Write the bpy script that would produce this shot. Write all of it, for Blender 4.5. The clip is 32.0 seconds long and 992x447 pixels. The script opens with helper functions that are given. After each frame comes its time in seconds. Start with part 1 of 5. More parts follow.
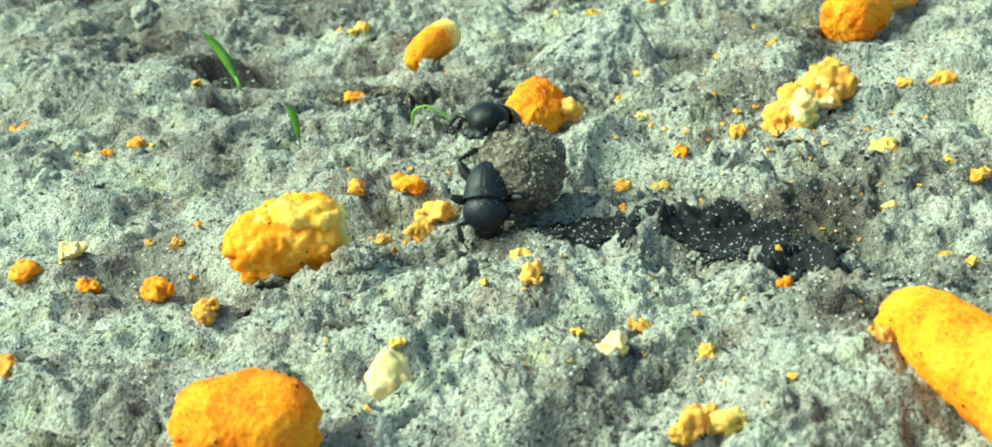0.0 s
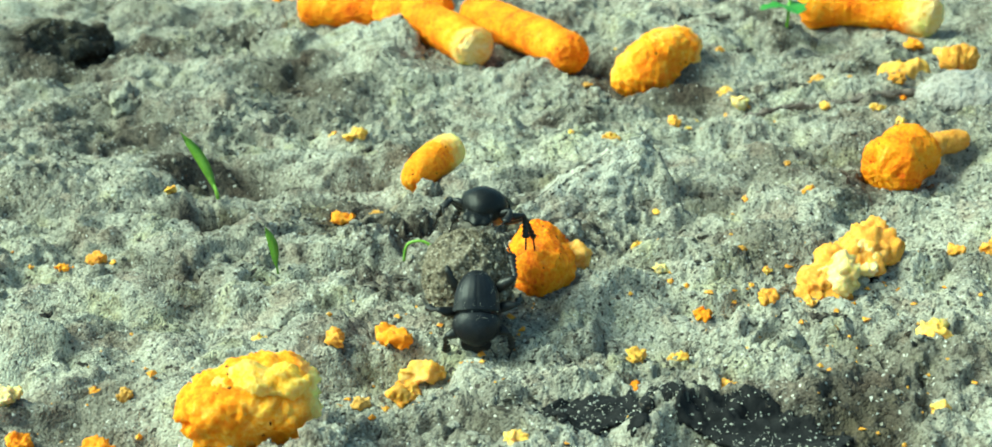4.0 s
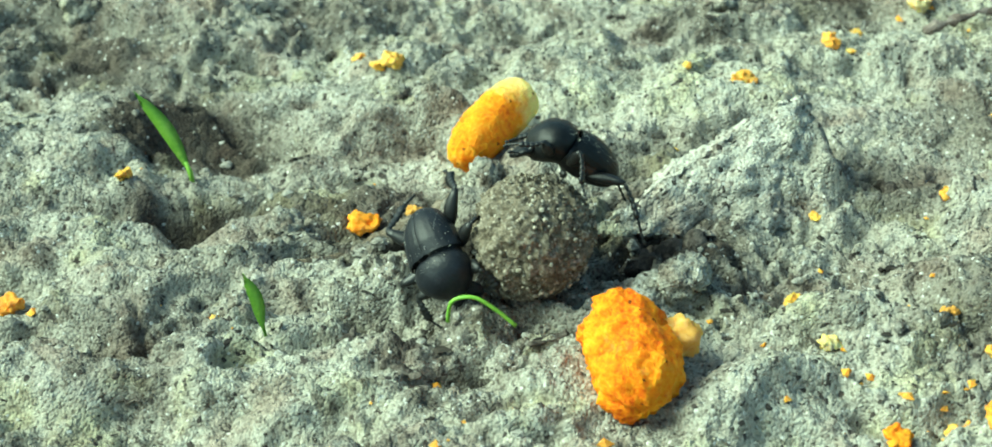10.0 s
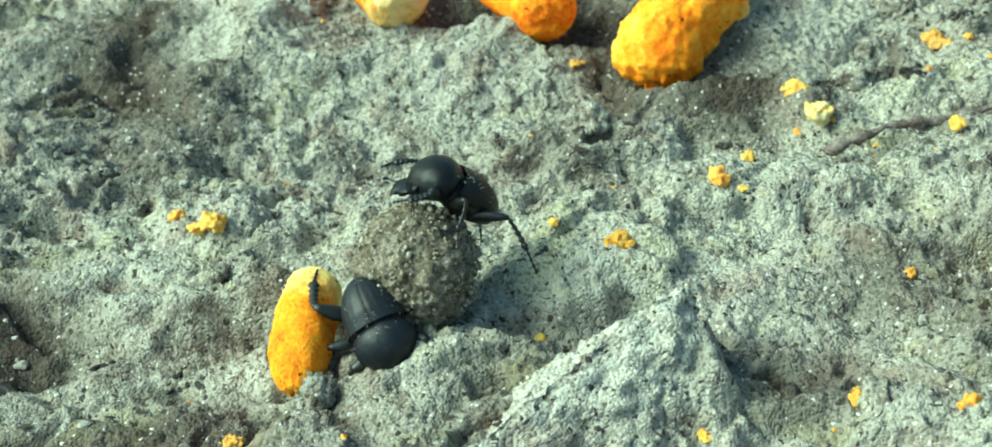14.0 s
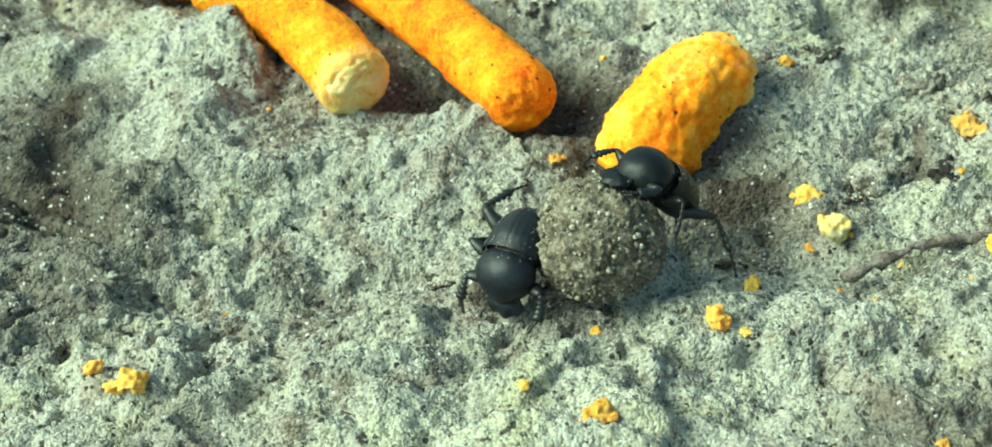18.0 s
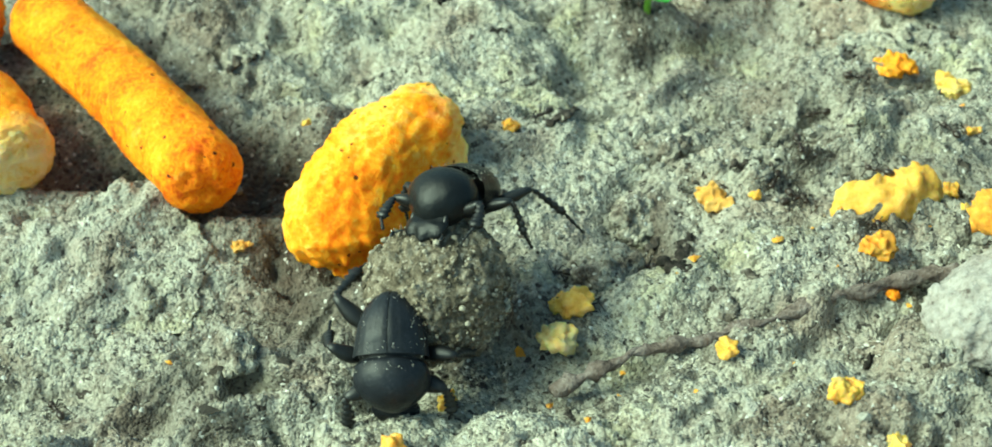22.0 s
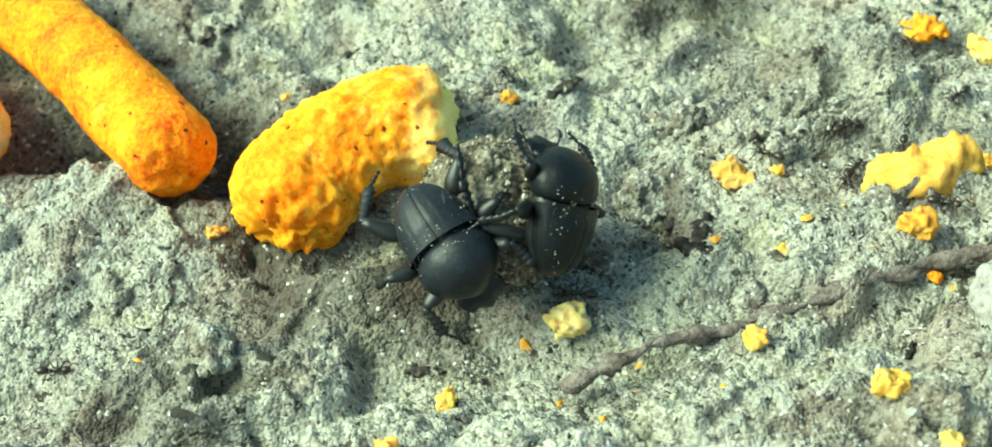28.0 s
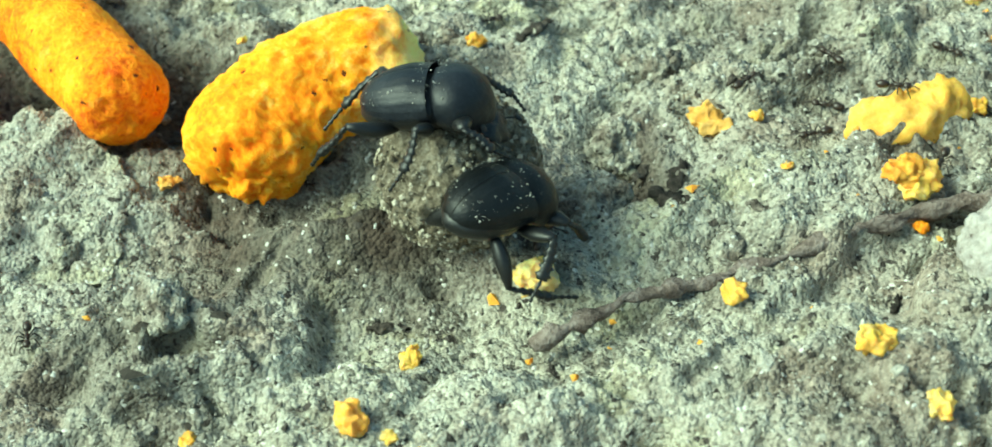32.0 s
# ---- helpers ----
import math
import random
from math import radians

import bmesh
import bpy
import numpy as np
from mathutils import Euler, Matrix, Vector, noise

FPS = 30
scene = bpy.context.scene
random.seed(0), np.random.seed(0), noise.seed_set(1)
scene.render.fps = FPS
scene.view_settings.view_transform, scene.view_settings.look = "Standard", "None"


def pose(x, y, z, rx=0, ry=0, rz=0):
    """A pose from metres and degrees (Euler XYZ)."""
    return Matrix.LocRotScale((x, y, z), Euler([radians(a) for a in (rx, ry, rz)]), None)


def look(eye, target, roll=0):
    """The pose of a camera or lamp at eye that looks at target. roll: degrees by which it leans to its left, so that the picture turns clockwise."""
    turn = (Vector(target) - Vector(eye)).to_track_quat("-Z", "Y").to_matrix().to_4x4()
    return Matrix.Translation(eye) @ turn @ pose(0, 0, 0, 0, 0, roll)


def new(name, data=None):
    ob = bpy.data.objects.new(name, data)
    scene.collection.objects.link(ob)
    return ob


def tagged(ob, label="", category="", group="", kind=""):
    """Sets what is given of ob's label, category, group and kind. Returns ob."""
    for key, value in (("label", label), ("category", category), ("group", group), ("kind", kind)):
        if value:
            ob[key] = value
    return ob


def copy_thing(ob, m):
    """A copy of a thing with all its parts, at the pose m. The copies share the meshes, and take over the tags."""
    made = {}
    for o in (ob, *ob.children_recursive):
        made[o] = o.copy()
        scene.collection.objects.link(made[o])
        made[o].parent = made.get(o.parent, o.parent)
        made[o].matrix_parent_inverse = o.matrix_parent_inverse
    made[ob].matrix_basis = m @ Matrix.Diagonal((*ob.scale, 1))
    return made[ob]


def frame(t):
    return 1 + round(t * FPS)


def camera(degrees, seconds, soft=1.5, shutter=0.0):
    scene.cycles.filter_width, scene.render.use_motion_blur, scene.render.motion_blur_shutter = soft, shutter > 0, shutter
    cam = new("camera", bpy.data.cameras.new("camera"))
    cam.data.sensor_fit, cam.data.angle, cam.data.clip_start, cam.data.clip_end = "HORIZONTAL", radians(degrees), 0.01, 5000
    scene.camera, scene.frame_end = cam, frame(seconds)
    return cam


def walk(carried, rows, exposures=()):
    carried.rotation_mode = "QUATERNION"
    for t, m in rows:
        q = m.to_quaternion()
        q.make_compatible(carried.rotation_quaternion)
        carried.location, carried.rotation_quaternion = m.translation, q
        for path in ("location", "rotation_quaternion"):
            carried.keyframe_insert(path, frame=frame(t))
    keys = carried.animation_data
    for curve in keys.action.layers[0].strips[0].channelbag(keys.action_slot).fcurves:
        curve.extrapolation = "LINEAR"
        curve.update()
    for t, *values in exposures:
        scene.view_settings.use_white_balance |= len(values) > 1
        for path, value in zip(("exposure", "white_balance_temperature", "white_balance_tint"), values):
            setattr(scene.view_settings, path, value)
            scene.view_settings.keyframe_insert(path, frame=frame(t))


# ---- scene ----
cam = camera(33.0, 32.0, soft=1.7)
cam.data.dof.use_dof, cam.data.dof.aperture_fstop = True, 38.0   # a small lens close to its subject
EXPOSURE, KELVIN, TINT = 1.14, 6050, -35
GAINS = [(0.0, 0.13, -180), (3.0, 0.02, -60), (8.0, 0.06, 0), (13.0, -0.06, -330), (16.0, -0.04, -200), (19.0, -0.05, 120), (22.0, -0.05, 150), (24.0, -0.10, -60), (27.0, 0.18, 150), (30.0, 0.22, 260), (31.0, 0.11, 180), (32.0, 0.02, 60)]
SOIL_TONES = [(0.38, (0.07, 0.060, 0.051)), (0.44, (0.225, 0.206, 0.175)), (0.49, (0.375, 0.357, 0.308)), (0.60, (0.46, 0.441, 0.388))]
PATH = [
    (0.0, 0.00000, -0.50265, 0.14842, 66.979, -0.000, -5.313),
    (0.5, 0.00390, -0.48496, 0.16477, 67.186, -0.076, -5.204),
    (1.0, 0.00487, -0.47433, 0.15345, 67.243, -0.117, -5.375),
    (1.5, 0.01098, -0.46321, 0.14251, 67.031, -0.127, -5.266),
    (2.0, 0.00316, -0.45875, 0.14623, 67.038, 0.020, -4.403),
    (2.5, -0.00091, -0.45691, 0.14531, 67.445, -0.047, -3.284),
    (3.0, -0.00168, -0.45279, 0.15770, 68.552, -0.261, -2.395),
    (3.5, -0.00011, -0.45453, 0.15202, 68.598, -0.327, -1.764),
    (5.5, 0.00221, -0.41421, 0.15994, 67.927, 0.599, -1.856),
    (6.0, -0.00204, -0.39921, 0.15297, 66.832, 1.336, -2.008),
    (6.5, -0.00331, -0.38007, 0.15593, 65.366, 1.898, -2.315),
    (7.0, -0.01003, -0.37016, 0.15132, 64.665, 2.580, -2.632),
    (7.5, -0.01022, -0.35111, 0.15326, 63.641, 2.704, -2.620),
    (8.0, -0.00524, -0.33054, 0.15124, 61.430, 3.343, -2.992),
    (8.5, -0.00666, -0.32526, 0.14854, 58.807, 3.796, -3.195),
    (9.0, -0.00224, -0.32001, 0.14913, 58.514, 3.907, -3.230),
    (9.5, 0.00182, -0.30981, 0.15324, 58.510, 3.858, -3.414),
    (10.0, 0.00214, -0.30695, 0.15464, 58.589, 3.369, -3.481),
    (10.5, 0.00353, -0.30317, 0.15152, 58.491, 3.087, -3.690),
    (11.0, 0.01119, -0.29003, 0.14991, 58.471, 2.603, -3.804),
    (11.5, 0.01528, -0.27849, 0.14948, 58.276, 2.194, -4.258),
    (12.0, 0.01968, -0.26896, 0.14938, 57.759, 2.056, -4.832),
    (12.5, 0.01341, -0.26523, 0.15490, 57.370, 1.887, -4.825),
    (13.0, 0.01117, -0.26124, 0.15416, 57.019, 1.192, -4.422),
    (13.5, 0.01909, -0.24975, 0.16306, 56.320, 0.936, -4.671),
    (15.5, 0.00605, -0.23005, 0.17405, 52.418, -0.255, -5.467),
    (16.0, 0.00639, -0.22779, 0.17379, 52.002, 0.167, -5.687),
    (16.5, 0.01336, -0.21822, 0.17747, 51.573, 1.058, -6.273),
    (17.0, 0.01967, -0.20890, 0.18031, 52.020, 1.746, -6.700),
    (17.5, 0.02065, -0.19772, 0.17698, 52.446, 1.805, -6.814),
    (18.0, 0.02930, -0.18497, 0.17321, 52.766, 1.899, -6.834),
    (18.5, 0.03810, -0.17712, 0.17122, 53.335, 1.851, -6.833),
    (19.0, 0.04217, -0.17072, 0.17011, 53.604, 1.752, -6.706),
    (19.5, 0.04184, -0.16632, 0.16479, 53.394, 1.406, -6.621),
    (20.0, 0.05053, -0.15806, 0.15805, 53.289, 0.803, -6.698),
    (20.5, 0.05475, -0.15535, 0.15358, 53.004, -0.328, -6.027),
    (21.0, 0.04471, -0.15486, 0.16004, 52.693, -0.510, -6.301),
    (21.5, 0.05486, -0.14862, 0.15941, 52.597, -1.154, -6.175),
    (22.0, 0.06469, -0.14446, 0.15696, 52.249, -2.291, -5.523),
    (22.5, 0.06795, -0.14155, 0.15534, 52.024, -2.245, -5.935),
    (23.0, 0.07372, -0.13564, 0.15470, 51.746, -2.845, -5.773),
    (23.5, 0.07486, -0.13287, 0.15179, 51.704, -2.713, -5.934),
    (24.0, 0.07658, -0.12969, 0.15409, 52.016, -2.390, -6.156),
    (24.5, 0.07756, -0.12482, 0.15244, 52.143, -2.424, -6.013),
    (26.5, 0.06861, -0.12422, 0.14663, 53.030, -3.633, -5.901),
    (27.0, 0.06373, -0.12739, 0.14344, 52.342, -3.445, -5.702),
    (27.5, 0.06107, -0.12702, 0.14368, 51.958, -3.473, -5.536),
    (28.0, 0.06203, -0.12747, 0.14259, 51.842, -3.275, -5.536),
    (28.5, 0.06293, -0.12673, 0.13970, 52.038, -3.366, -5.271),
    (29.0, 0.07036, -0.11903, 0.13981, 52.746, -3.505, -5.334),
    (29.5, 0.06885, -0.11855, 0.13555, 52.959, -3.720, -4.873),
    (30.0, 0.07169, -0.11461, 0.14153, 53.778, -3.457, -5.685),
    (30.5, 0.07278, -0.11476, 0.14146, 53.738, -3.534, -5.812),
    (31.0, 0.07224, -0.11390, 0.14144, 53.182, -3.709, -5.753),
    (31.5, 0.06236, -0.11798, 0.13752, 50.276, -4.294, -5.212),
    (32.0, 0.06314, -0.11922, 0.13665, 49.876, -4.323, -5.101),
]
SHOTS = [(t, pose(x, y, z, tilt, 0, turn) @ pose(0, 0, 0, 0, 0, lean)) for t, x, y, z, tilt, turn, lean in PATH]
walk(cam, SHOTS, exposures=[(t, EXPOSURE + gain, KELVIN + warm, TINT) for t, gain, warm in GAINS])

# ---- light: open shade under a bright sky, brighter from one side ----
world = bpy.data.worlds.new("sky")
scene.world = world
world.use_nodes = True
sky = world.node_tree.nodes.new("ShaderNodeTexSky")
sky.sky_type, sky.sun_disc = "NISHITA", False
sky.air_density, sky.dust_density, sky.ozone_density = 1.0, 3.0, 1.0
sky.sun_elevation, sky.sun_rotation = radians(45), radians(-79)
world.node_tree.nodes["Background"].inputs["Strength"].default_value = 0.089
world.node_tree.links.new(sky.outputs[0], world.node_tree.nodes["Background"].inputs["Color"])
sun = new("sun", bpy.data.lights.new("sun", "SUN"))
sun.data.energy, sun.data.angle, sun.data.color = 2.85, radians(34), (1.0, 0.95, 0.86)
sun.matrix_world = look((-0.86, -0.16, 0.87), (0, 0, 0))

C = 0.01   # plan numbers below are centimetres


def at(x, y, z, rx=0, ry=0, rz=0):
    return pose(x * C, y * C, z * C, rx, ry, rz)


# ---- materials ----
def shader(name):
    m = bpy.data.materials.new(name)
    m.use_nodes = True
    return m, m.node_tree.nodes, m.node_tree.links, m.node_tree.nodes["Principled BSDF"]


def wire(links, a, out, b, inp):
    links.new(a.outputs[out], b.inputs[inp])


def noise_node(nodes, links, where, scale, detail=4.0, rough=0.6):
    n = nodes.new("ShaderNodeTexNoise")
    n.inputs["Scale"].default_value, n.inputs["Detail"].default_value, n.inputs["Roughness"].default_value = scale, detail, rough
    wire(links, where, "Object", n, "Vector")
    return n


def ramp_node(nodes, stops):
    r = nodes.new("ShaderNodeValToRGB")
    while len(r.color_ramp.elements) < len(stops):
        r.color_ramp.elements.new(0.5)
    for e, (p, c) in zip(r.color_ramp.elements, stops):
        e.position, e.color = p, (*c, 1)
    return r


def mix_node(nodes, links, kind, a, b, fac):
    """Colour mix. a, b, fac: a socket or a constant."""
    m = nodes.new("ShaderNodeMix")
    m.data_type, m.blend_type = "RGBA", kind
    for value, key in ((fac, 0), (a, 6), (b, 7)):
        if isinstance(value, bpy.types.NodeSocket):
            links.new(value, m.inputs[key])
        elif key:
            m.inputs[key].default_value = (*value, 1)
        else:
            m.inputs[key].default_value = value
    return m.outputs[2]


def mottled(name, stops, scale, fine, roughness=0.9, bump=0.5, depth=0.0004, vary=0.0, specks=None, metal=0.0, coat=0.0, islands=False, fade=None, soft=0.0):
    """Colour from two scales of noise, with grain in relief. scale and fine: features a metre."""
    m, nodes, links, bsdf = shader(name)
    where = nodes.new("ShaderNodeTexCoord")
    big, small = noise_node(nodes, links, where, scale, 5), noise_node(nodes, links, where, fine, 3, 0.7)
    add = nodes.new("ShaderNodeMath")
    add.operation = "MULTIPLY_ADD"
    add.inputs[1].default_value = 0.45
    wire(links, small, 0, add, 0)
    part_of = nodes.new("ShaderNodeMath")
    part_of.operation, part_of.inputs[1].default_value = "MULTIPLY", 0.55
    wire(links, big, 0, part_of, 0)
    wire(links, part_of, 0, add, 2)
    value = add.outputs[0]
    if vary:
        if islands:
            info = nodes.new("ShaderNodeNewGeometry")
            rnd = info.outputs["Random Per Island"]
        else:
            info = nodes.new("ShaderNodeObjectInfo")
            rnd = info.outputs["Random"]
        shift = nodes.new("ShaderNodeMath")
        shift.operation, shift.inputs[1].default_value, shift.inputs[2].default_value = "MULTIPLY_ADD", vary, -vary / 2
        links.new(rnd, shift.inputs[0])
        total = nodes.new("ShaderNodeMath")
        total.operation = "ADD"
        links.new(value, total.inputs[0])
        wire(links, shift, 0, total, 1)
        value = total.outputs[0]
    ramp = ramp_node(nodes, stops)
    links.new(value, ramp.inputs[0])
    colour = ramp.outputs[0]
    if fade:
        ends = nodes.new("ShaderNodeAttribute")
        ends.attribute_name = "pale"
        patch = noise_node(nodes, links, where, 190, 4, 0.65)
        ragged = nodes.new("ShaderNodeMath")
        ragged.operation, ragged.inputs[1].default_value, ragged.inputs[2].default_value = "MULTIPLY_ADD", 1.5, -0.75
        wire(links, patch, 0, ragged, 0)
        share = nodes.new("ShaderNodeMath")
        share.operation, share.use_clamp = "ADD", True
        wire(links, ragged, 0, share, 0)
        wire(links, ends, "Fac", share, 1)
        lift = ramp_node(nodes, [(0.18, (0, 0, 0)), (0.85, (1, 1, 1))])
        wire(links, share, 0, lift, 0)
        light = ramp_node(nodes, [(0.35, fade), (0.6, tuple(min(0.94, 1.15 * c + 0.05) for c in fade))])
        links.new(value, light.inputs[0])
        colour = mix_node(nodes, links, "MIX", colour, light.outputs[0], lift.outputs[0])
    if specks:
        tint, density, size = specks
        cells = nodes.new("ShaderNodeTexVoronoi")
        cells.inputs["Scale"].default_value = size
        wire(links, where, "Object", cells, "Vector")
        cut = nodes.new("ShaderNodeMath")
        cut.operation, cut.inputs[1].default_value = "LESS_THAN", density
        sep = nodes.new("ShaderNodeSeparateColor")
        wire(links, cells, "Color", sep, 0)
        wire(links, sep, 0, cut, 0)
        colour = mix_node(nodes, links, "MIX", colour, tint, cut.outputs[0])
    links.new(colour, bsdf.inputs["Base Color"])
    bsdf.inputs["Roughness"].default_value, bsdf.inputs["Metallic"].default_value = roughness, metal
    bsdf.inputs["Specular IOR Level"].default_value = 0.22 if roughness >= 0.8 else 0.5
    bsdf.inputs["Coat Weight"].default_value, bsdf.inputs["Coat Roughness"].default_value = coat, 0.35
    if soft:
        bsdf.inputs["Subsurface Weight"].default_value, bsdf.inputs["Subsurface Scale"].default_value = soft, 0.0016
        bsdf.inputs["Subsurface Radius"].default_value = (1.0, 0.5, 0.12)
    relief = nodes.new("ShaderNodeBump")
    relief.inputs["Strength"].default_value, relief.inputs["Distance"].default_value = bump, depth
    links.new(add.outputs[0], relief.inputs["Height"])
    wire(links, relief, 0, bsdf, "Normal")
    return m


def soil_material(name, tones):
    """Dry clay soil: sandy grains of many shades, pale crusts, brown crumbs darkened by a mask and a few dark specks.
    """
    m, nodes, links, bsdf = shader(name)
    where = nodes.new("ShaderNodeTexCoord")
    broad, mid = noise_node(nodes, links, where, 23, 5, 0.62), noise_node(nodes, links, where, 130, 6, 0.66)
    fine = noise_node(nodes, links, where, 900, 4, 0.7)

    def math_node(kind, first, second, third=None):
        n = nodes.new("ShaderNodeMath")
        n.operation = kind
        for k, v in enumerate((first, second, third)):
            if isinstance(v, bpy.types.NodeSocket):
                links.new(v, n.inputs[k])
            elif v is not None:
                n.inputs[k].default_value = v
        return n.outputs[0]

    def grain_cells(scale):
        """Cells of one size, a shade for each, and a rounded height."""
        v = nodes.new("ShaderNodeTexVoronoi")
        v.inputs["Scale"].default_value = scale
        wire(links, where, "Object", v, "Vector")
        sep = nodes.new("ShaderNodeSeparateColor")
        wire(links, v, "Color", sep, 0)
        return sep.outputs[0], sep.outputs[1], v.outputs["Distance"]

    value = math_node("MULTIPLY_ADD", mid.outputs[0], 0.40, math_node("MULTIPLY_ADD", broad.outputs[0], 0.38, math_node("MULTIPLY", fine.outputs[0], 0.22)))
    tone = ramp_node(nodes, tones)
    links.new(value, tone.inputs[0])
    colour = tone.outputs[0]
    shade_a, pick_a, far_a = grain_cells(2000)
    shade_b, pick_b, far_b = grain_cells(1150)
    coarse = ramp_node(nodes, [(0.0, (0.34, 0.31, 0.29)), (0.14, (0.58, 0.55, 0.52)), (0.28, (0.88, 0.86, 0.84)), (0.7, (1.03, 1.03, 1.01)), (1.0, (1.10, 1.10, 1.07))])
    links.new(shade_a, coarse.inputs[0])
    colour = mix_node(nodes, links, "MULTIPLY", colour, coarse.outputs[0], 0.85)
    patchy = ramp_node(nodes, [(0.0, (0.66, 0.64, 0.62)), (0.25, (0.94, 0.93, 0.92)), (1.0, (1.08, 1.08, 1.08))])
    links.new(shade_b, patchy.inputs[0])
    colour = mix_node(nodes, links, "MULTIPLY", colour, patchy.outputs[0], 0.7)
    hue = noise_node(nodes, links, where, 62, 4, 0.6)
    warm = ramp_node(nodes, [(0.36, (0.80, 0.72, 0.70)), (0.47, (1, 1, 1)), (0.56, (1, 1, 1)), (0.68, (1.05, 1.04, 0.86))])
    wire(links, hue, 0, warm, 0)
    colour = mix_node(nodes, links, "MULTIPLY", colour, warm.outputs[0], 1.0)
    # mask of damp soil, and of shade painted into hollows and gaps
    dark_patches = nodes.new("ShaderNodeAttribute")
    dark_patches.attribute_name = "crumbly"
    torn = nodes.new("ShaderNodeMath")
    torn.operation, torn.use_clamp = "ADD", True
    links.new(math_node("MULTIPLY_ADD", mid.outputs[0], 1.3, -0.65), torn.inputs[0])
    wire(links, dark_patches, "Fac", torn, 1)
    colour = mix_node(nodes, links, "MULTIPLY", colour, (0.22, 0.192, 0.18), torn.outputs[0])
    hard = nodes.new("ShaderNodeAttribute")
    hard.attribute_name = "crusted"
    colour = mix_node(nodes, links, "MULTIPLY", colour, (1.10, 1.12, 1.10), hard.outputs["Fac"])
    litter = noise_node(nodes, links, where, 420, 3, 0.6)
    dark = math_node("MULTIPLY", math_node("LESS_THAN", pick_b, 0.10), math_node("GREATER_THAN", litter.outputs[0], 0.52))
    colour = mix_node(nodes, links, "MIX", colour, (0.060, 0.050, 0.044), dark)
    colour = mix_node(nodes, links, "MIX", colour, (0.55, 0.53, 0.49), math_node("GREATER_THAN", pick_a, 0.985))
    links.new(colour, bsdf.inputs["Base Color"])
    bsdf.inputs["Roughness"].default_value = 0.92
    bsdf.inputs["Specular IOR Level"].default_value = 0.25
    height = math_node("MULTIPLY_ADD", fine.outputs[0], 0.55, math_node("MULTIPLY_ADD", far_a, -0.50, math_node("MULTIPLY", far_b, -0.35)))
    relief = nodes.new("ShaderNodeBump")
    relief.inputs["Strength"].default_value, relief.inputs["Distance"].default_value = 1.0, 0.00065
    links.new(height, relief.inputs["Height"])
    wire(links, relief, 0, bsdf, "Normal")
    return m


SOIL = soil_material("dry_soil", SOIL_TONES)
PALE_SOIL = soil_material("pale_crust", [(0.36, (0.14, 0.122, 0.098)), (0.43, (0.34, 0.315, 0.268)), (0.50, (0.47, 0.45, 0.398)), (0.62, (0.56, 0.54, 0.487))])
GREY_SOIL = soil_material("grey_crust", [(0.34, (0.14, 0.125, 0.10)), (0.41, (0.31, 0.29, 0.25)), (0.50, (0.41, 0.39, 0.345)), (0.64, (0.50, 0.48, 0.43))])
DARK_SOIL = soil_material("dark_soil", [(0.36, (0.020, 0.017, 0.013)), (0.44, (0.055, 0.046, 0.036)), (0.53, (0.105, 0.092, 0.072)), (0.66, (0.19, 0.17, 0.14))])
CRUMBLE = mottled("soil_crumble", [(0.36, (0.07, 0.06, 0.05)), (0.45, (0.24, 0.22, 0.185)), (0.54, (0.37, 0.35, 0.305)), (0.66, (0.48, 0.46, 0.405))], 300, 1800, 0.93, 1.0, 0.0009, vary=0.10, islands=True)
PEBBLE = mottled("soil_grain", [(0.25, (0.10, 0.088, 0.072)), (0.45, (0.25, 0.23, 0.195)), (0.62, (0.35, 0.332, 0.288)), (0.8, (0.45, 0.43, 0.38))], 200, 1200, 0.92, 0.6, vary=0.5, islands=True)
FLECK = mottled("dark_fleck", [(0.3, (0.012, 0.011, 0.010)), (0.7, (0.055, 0.045, 0.036))], 300, 1500, 0.8, 0.5, vary=0.4, islands=True)
CHAR = mottled("charred_leaf", [(0.3, (0.006, 0.006, 0.008)), (0.64, (0.020, 0.020, 0.022)), (0.84, (0.16, 0.15, 0.13))], 330, 1500, 0.85, 0.8, 0.0006, specks=((0.36, 0.36, 0.32), 0.02, 3200))
CRUST = mottled("corn_puff_crust", [(0.36, (0.66, 0.093, 0.003)), (0.45, (0.88, 0.223, 0.006)), (0.53, (0.92, 0.316, 0.011)), (0.64, (0.94, 0.447, 0.043))], 130, 1300, 0.8, 1.0, 0.0012, vary=0.06, specks=((0.14, 0.03, 0.004), 0.0040, 1900), fade=(0.93, 0.62, 0.19), soft=0.4)
CRUST_Y = mottled("amber_puff_crust", [(0.36, (0.84, 0.149, 0.004)), (0.44, (0.90, 0.239, 0.006)), (0.52, (0.92, 0.342, 0.016)), (0.62, (0.94, 0.504, 0.090))], 75, 900, 0.8, 0.8, 0.0009, specks=((0.14, 0.03, 0.004), 0.0040, 1900), fade=(0.92, 0.66, 0.22), soft=0.5)
PALE_CRUST = mottled("pale_amber_crust", [(0.36, (0.86, 0.36, 0.02)), (0.45, (0.90, 0.50, 0.06)), (0.56, (0.92, 0.62, 0.17))], 160, 1200, 0.85, 1.0, 0.0012, soft=0.4)
CRUMB_O = mottled("orange_crumb", [(0.25, (0.55, 0.110, 0.005)), (0.5, (0.80, 0.267, 0.014)), (0.8, (0.88, 0.432, 0.074))], 260, 1100, 0.8, 0.8, 0.0006, vary=0.15, soft=0.4)
CRUMB_M = mottled("amber_crumb", [(0.25, (0.50, 0.175, 0.020)), (0.5, (0.74, 0.350, 0.060)), (0.8, (0.82, 0.524, 0.184))], 260, 1100, 0.8, 0.8, 0.0006, vary=0.2, soft=0.4)
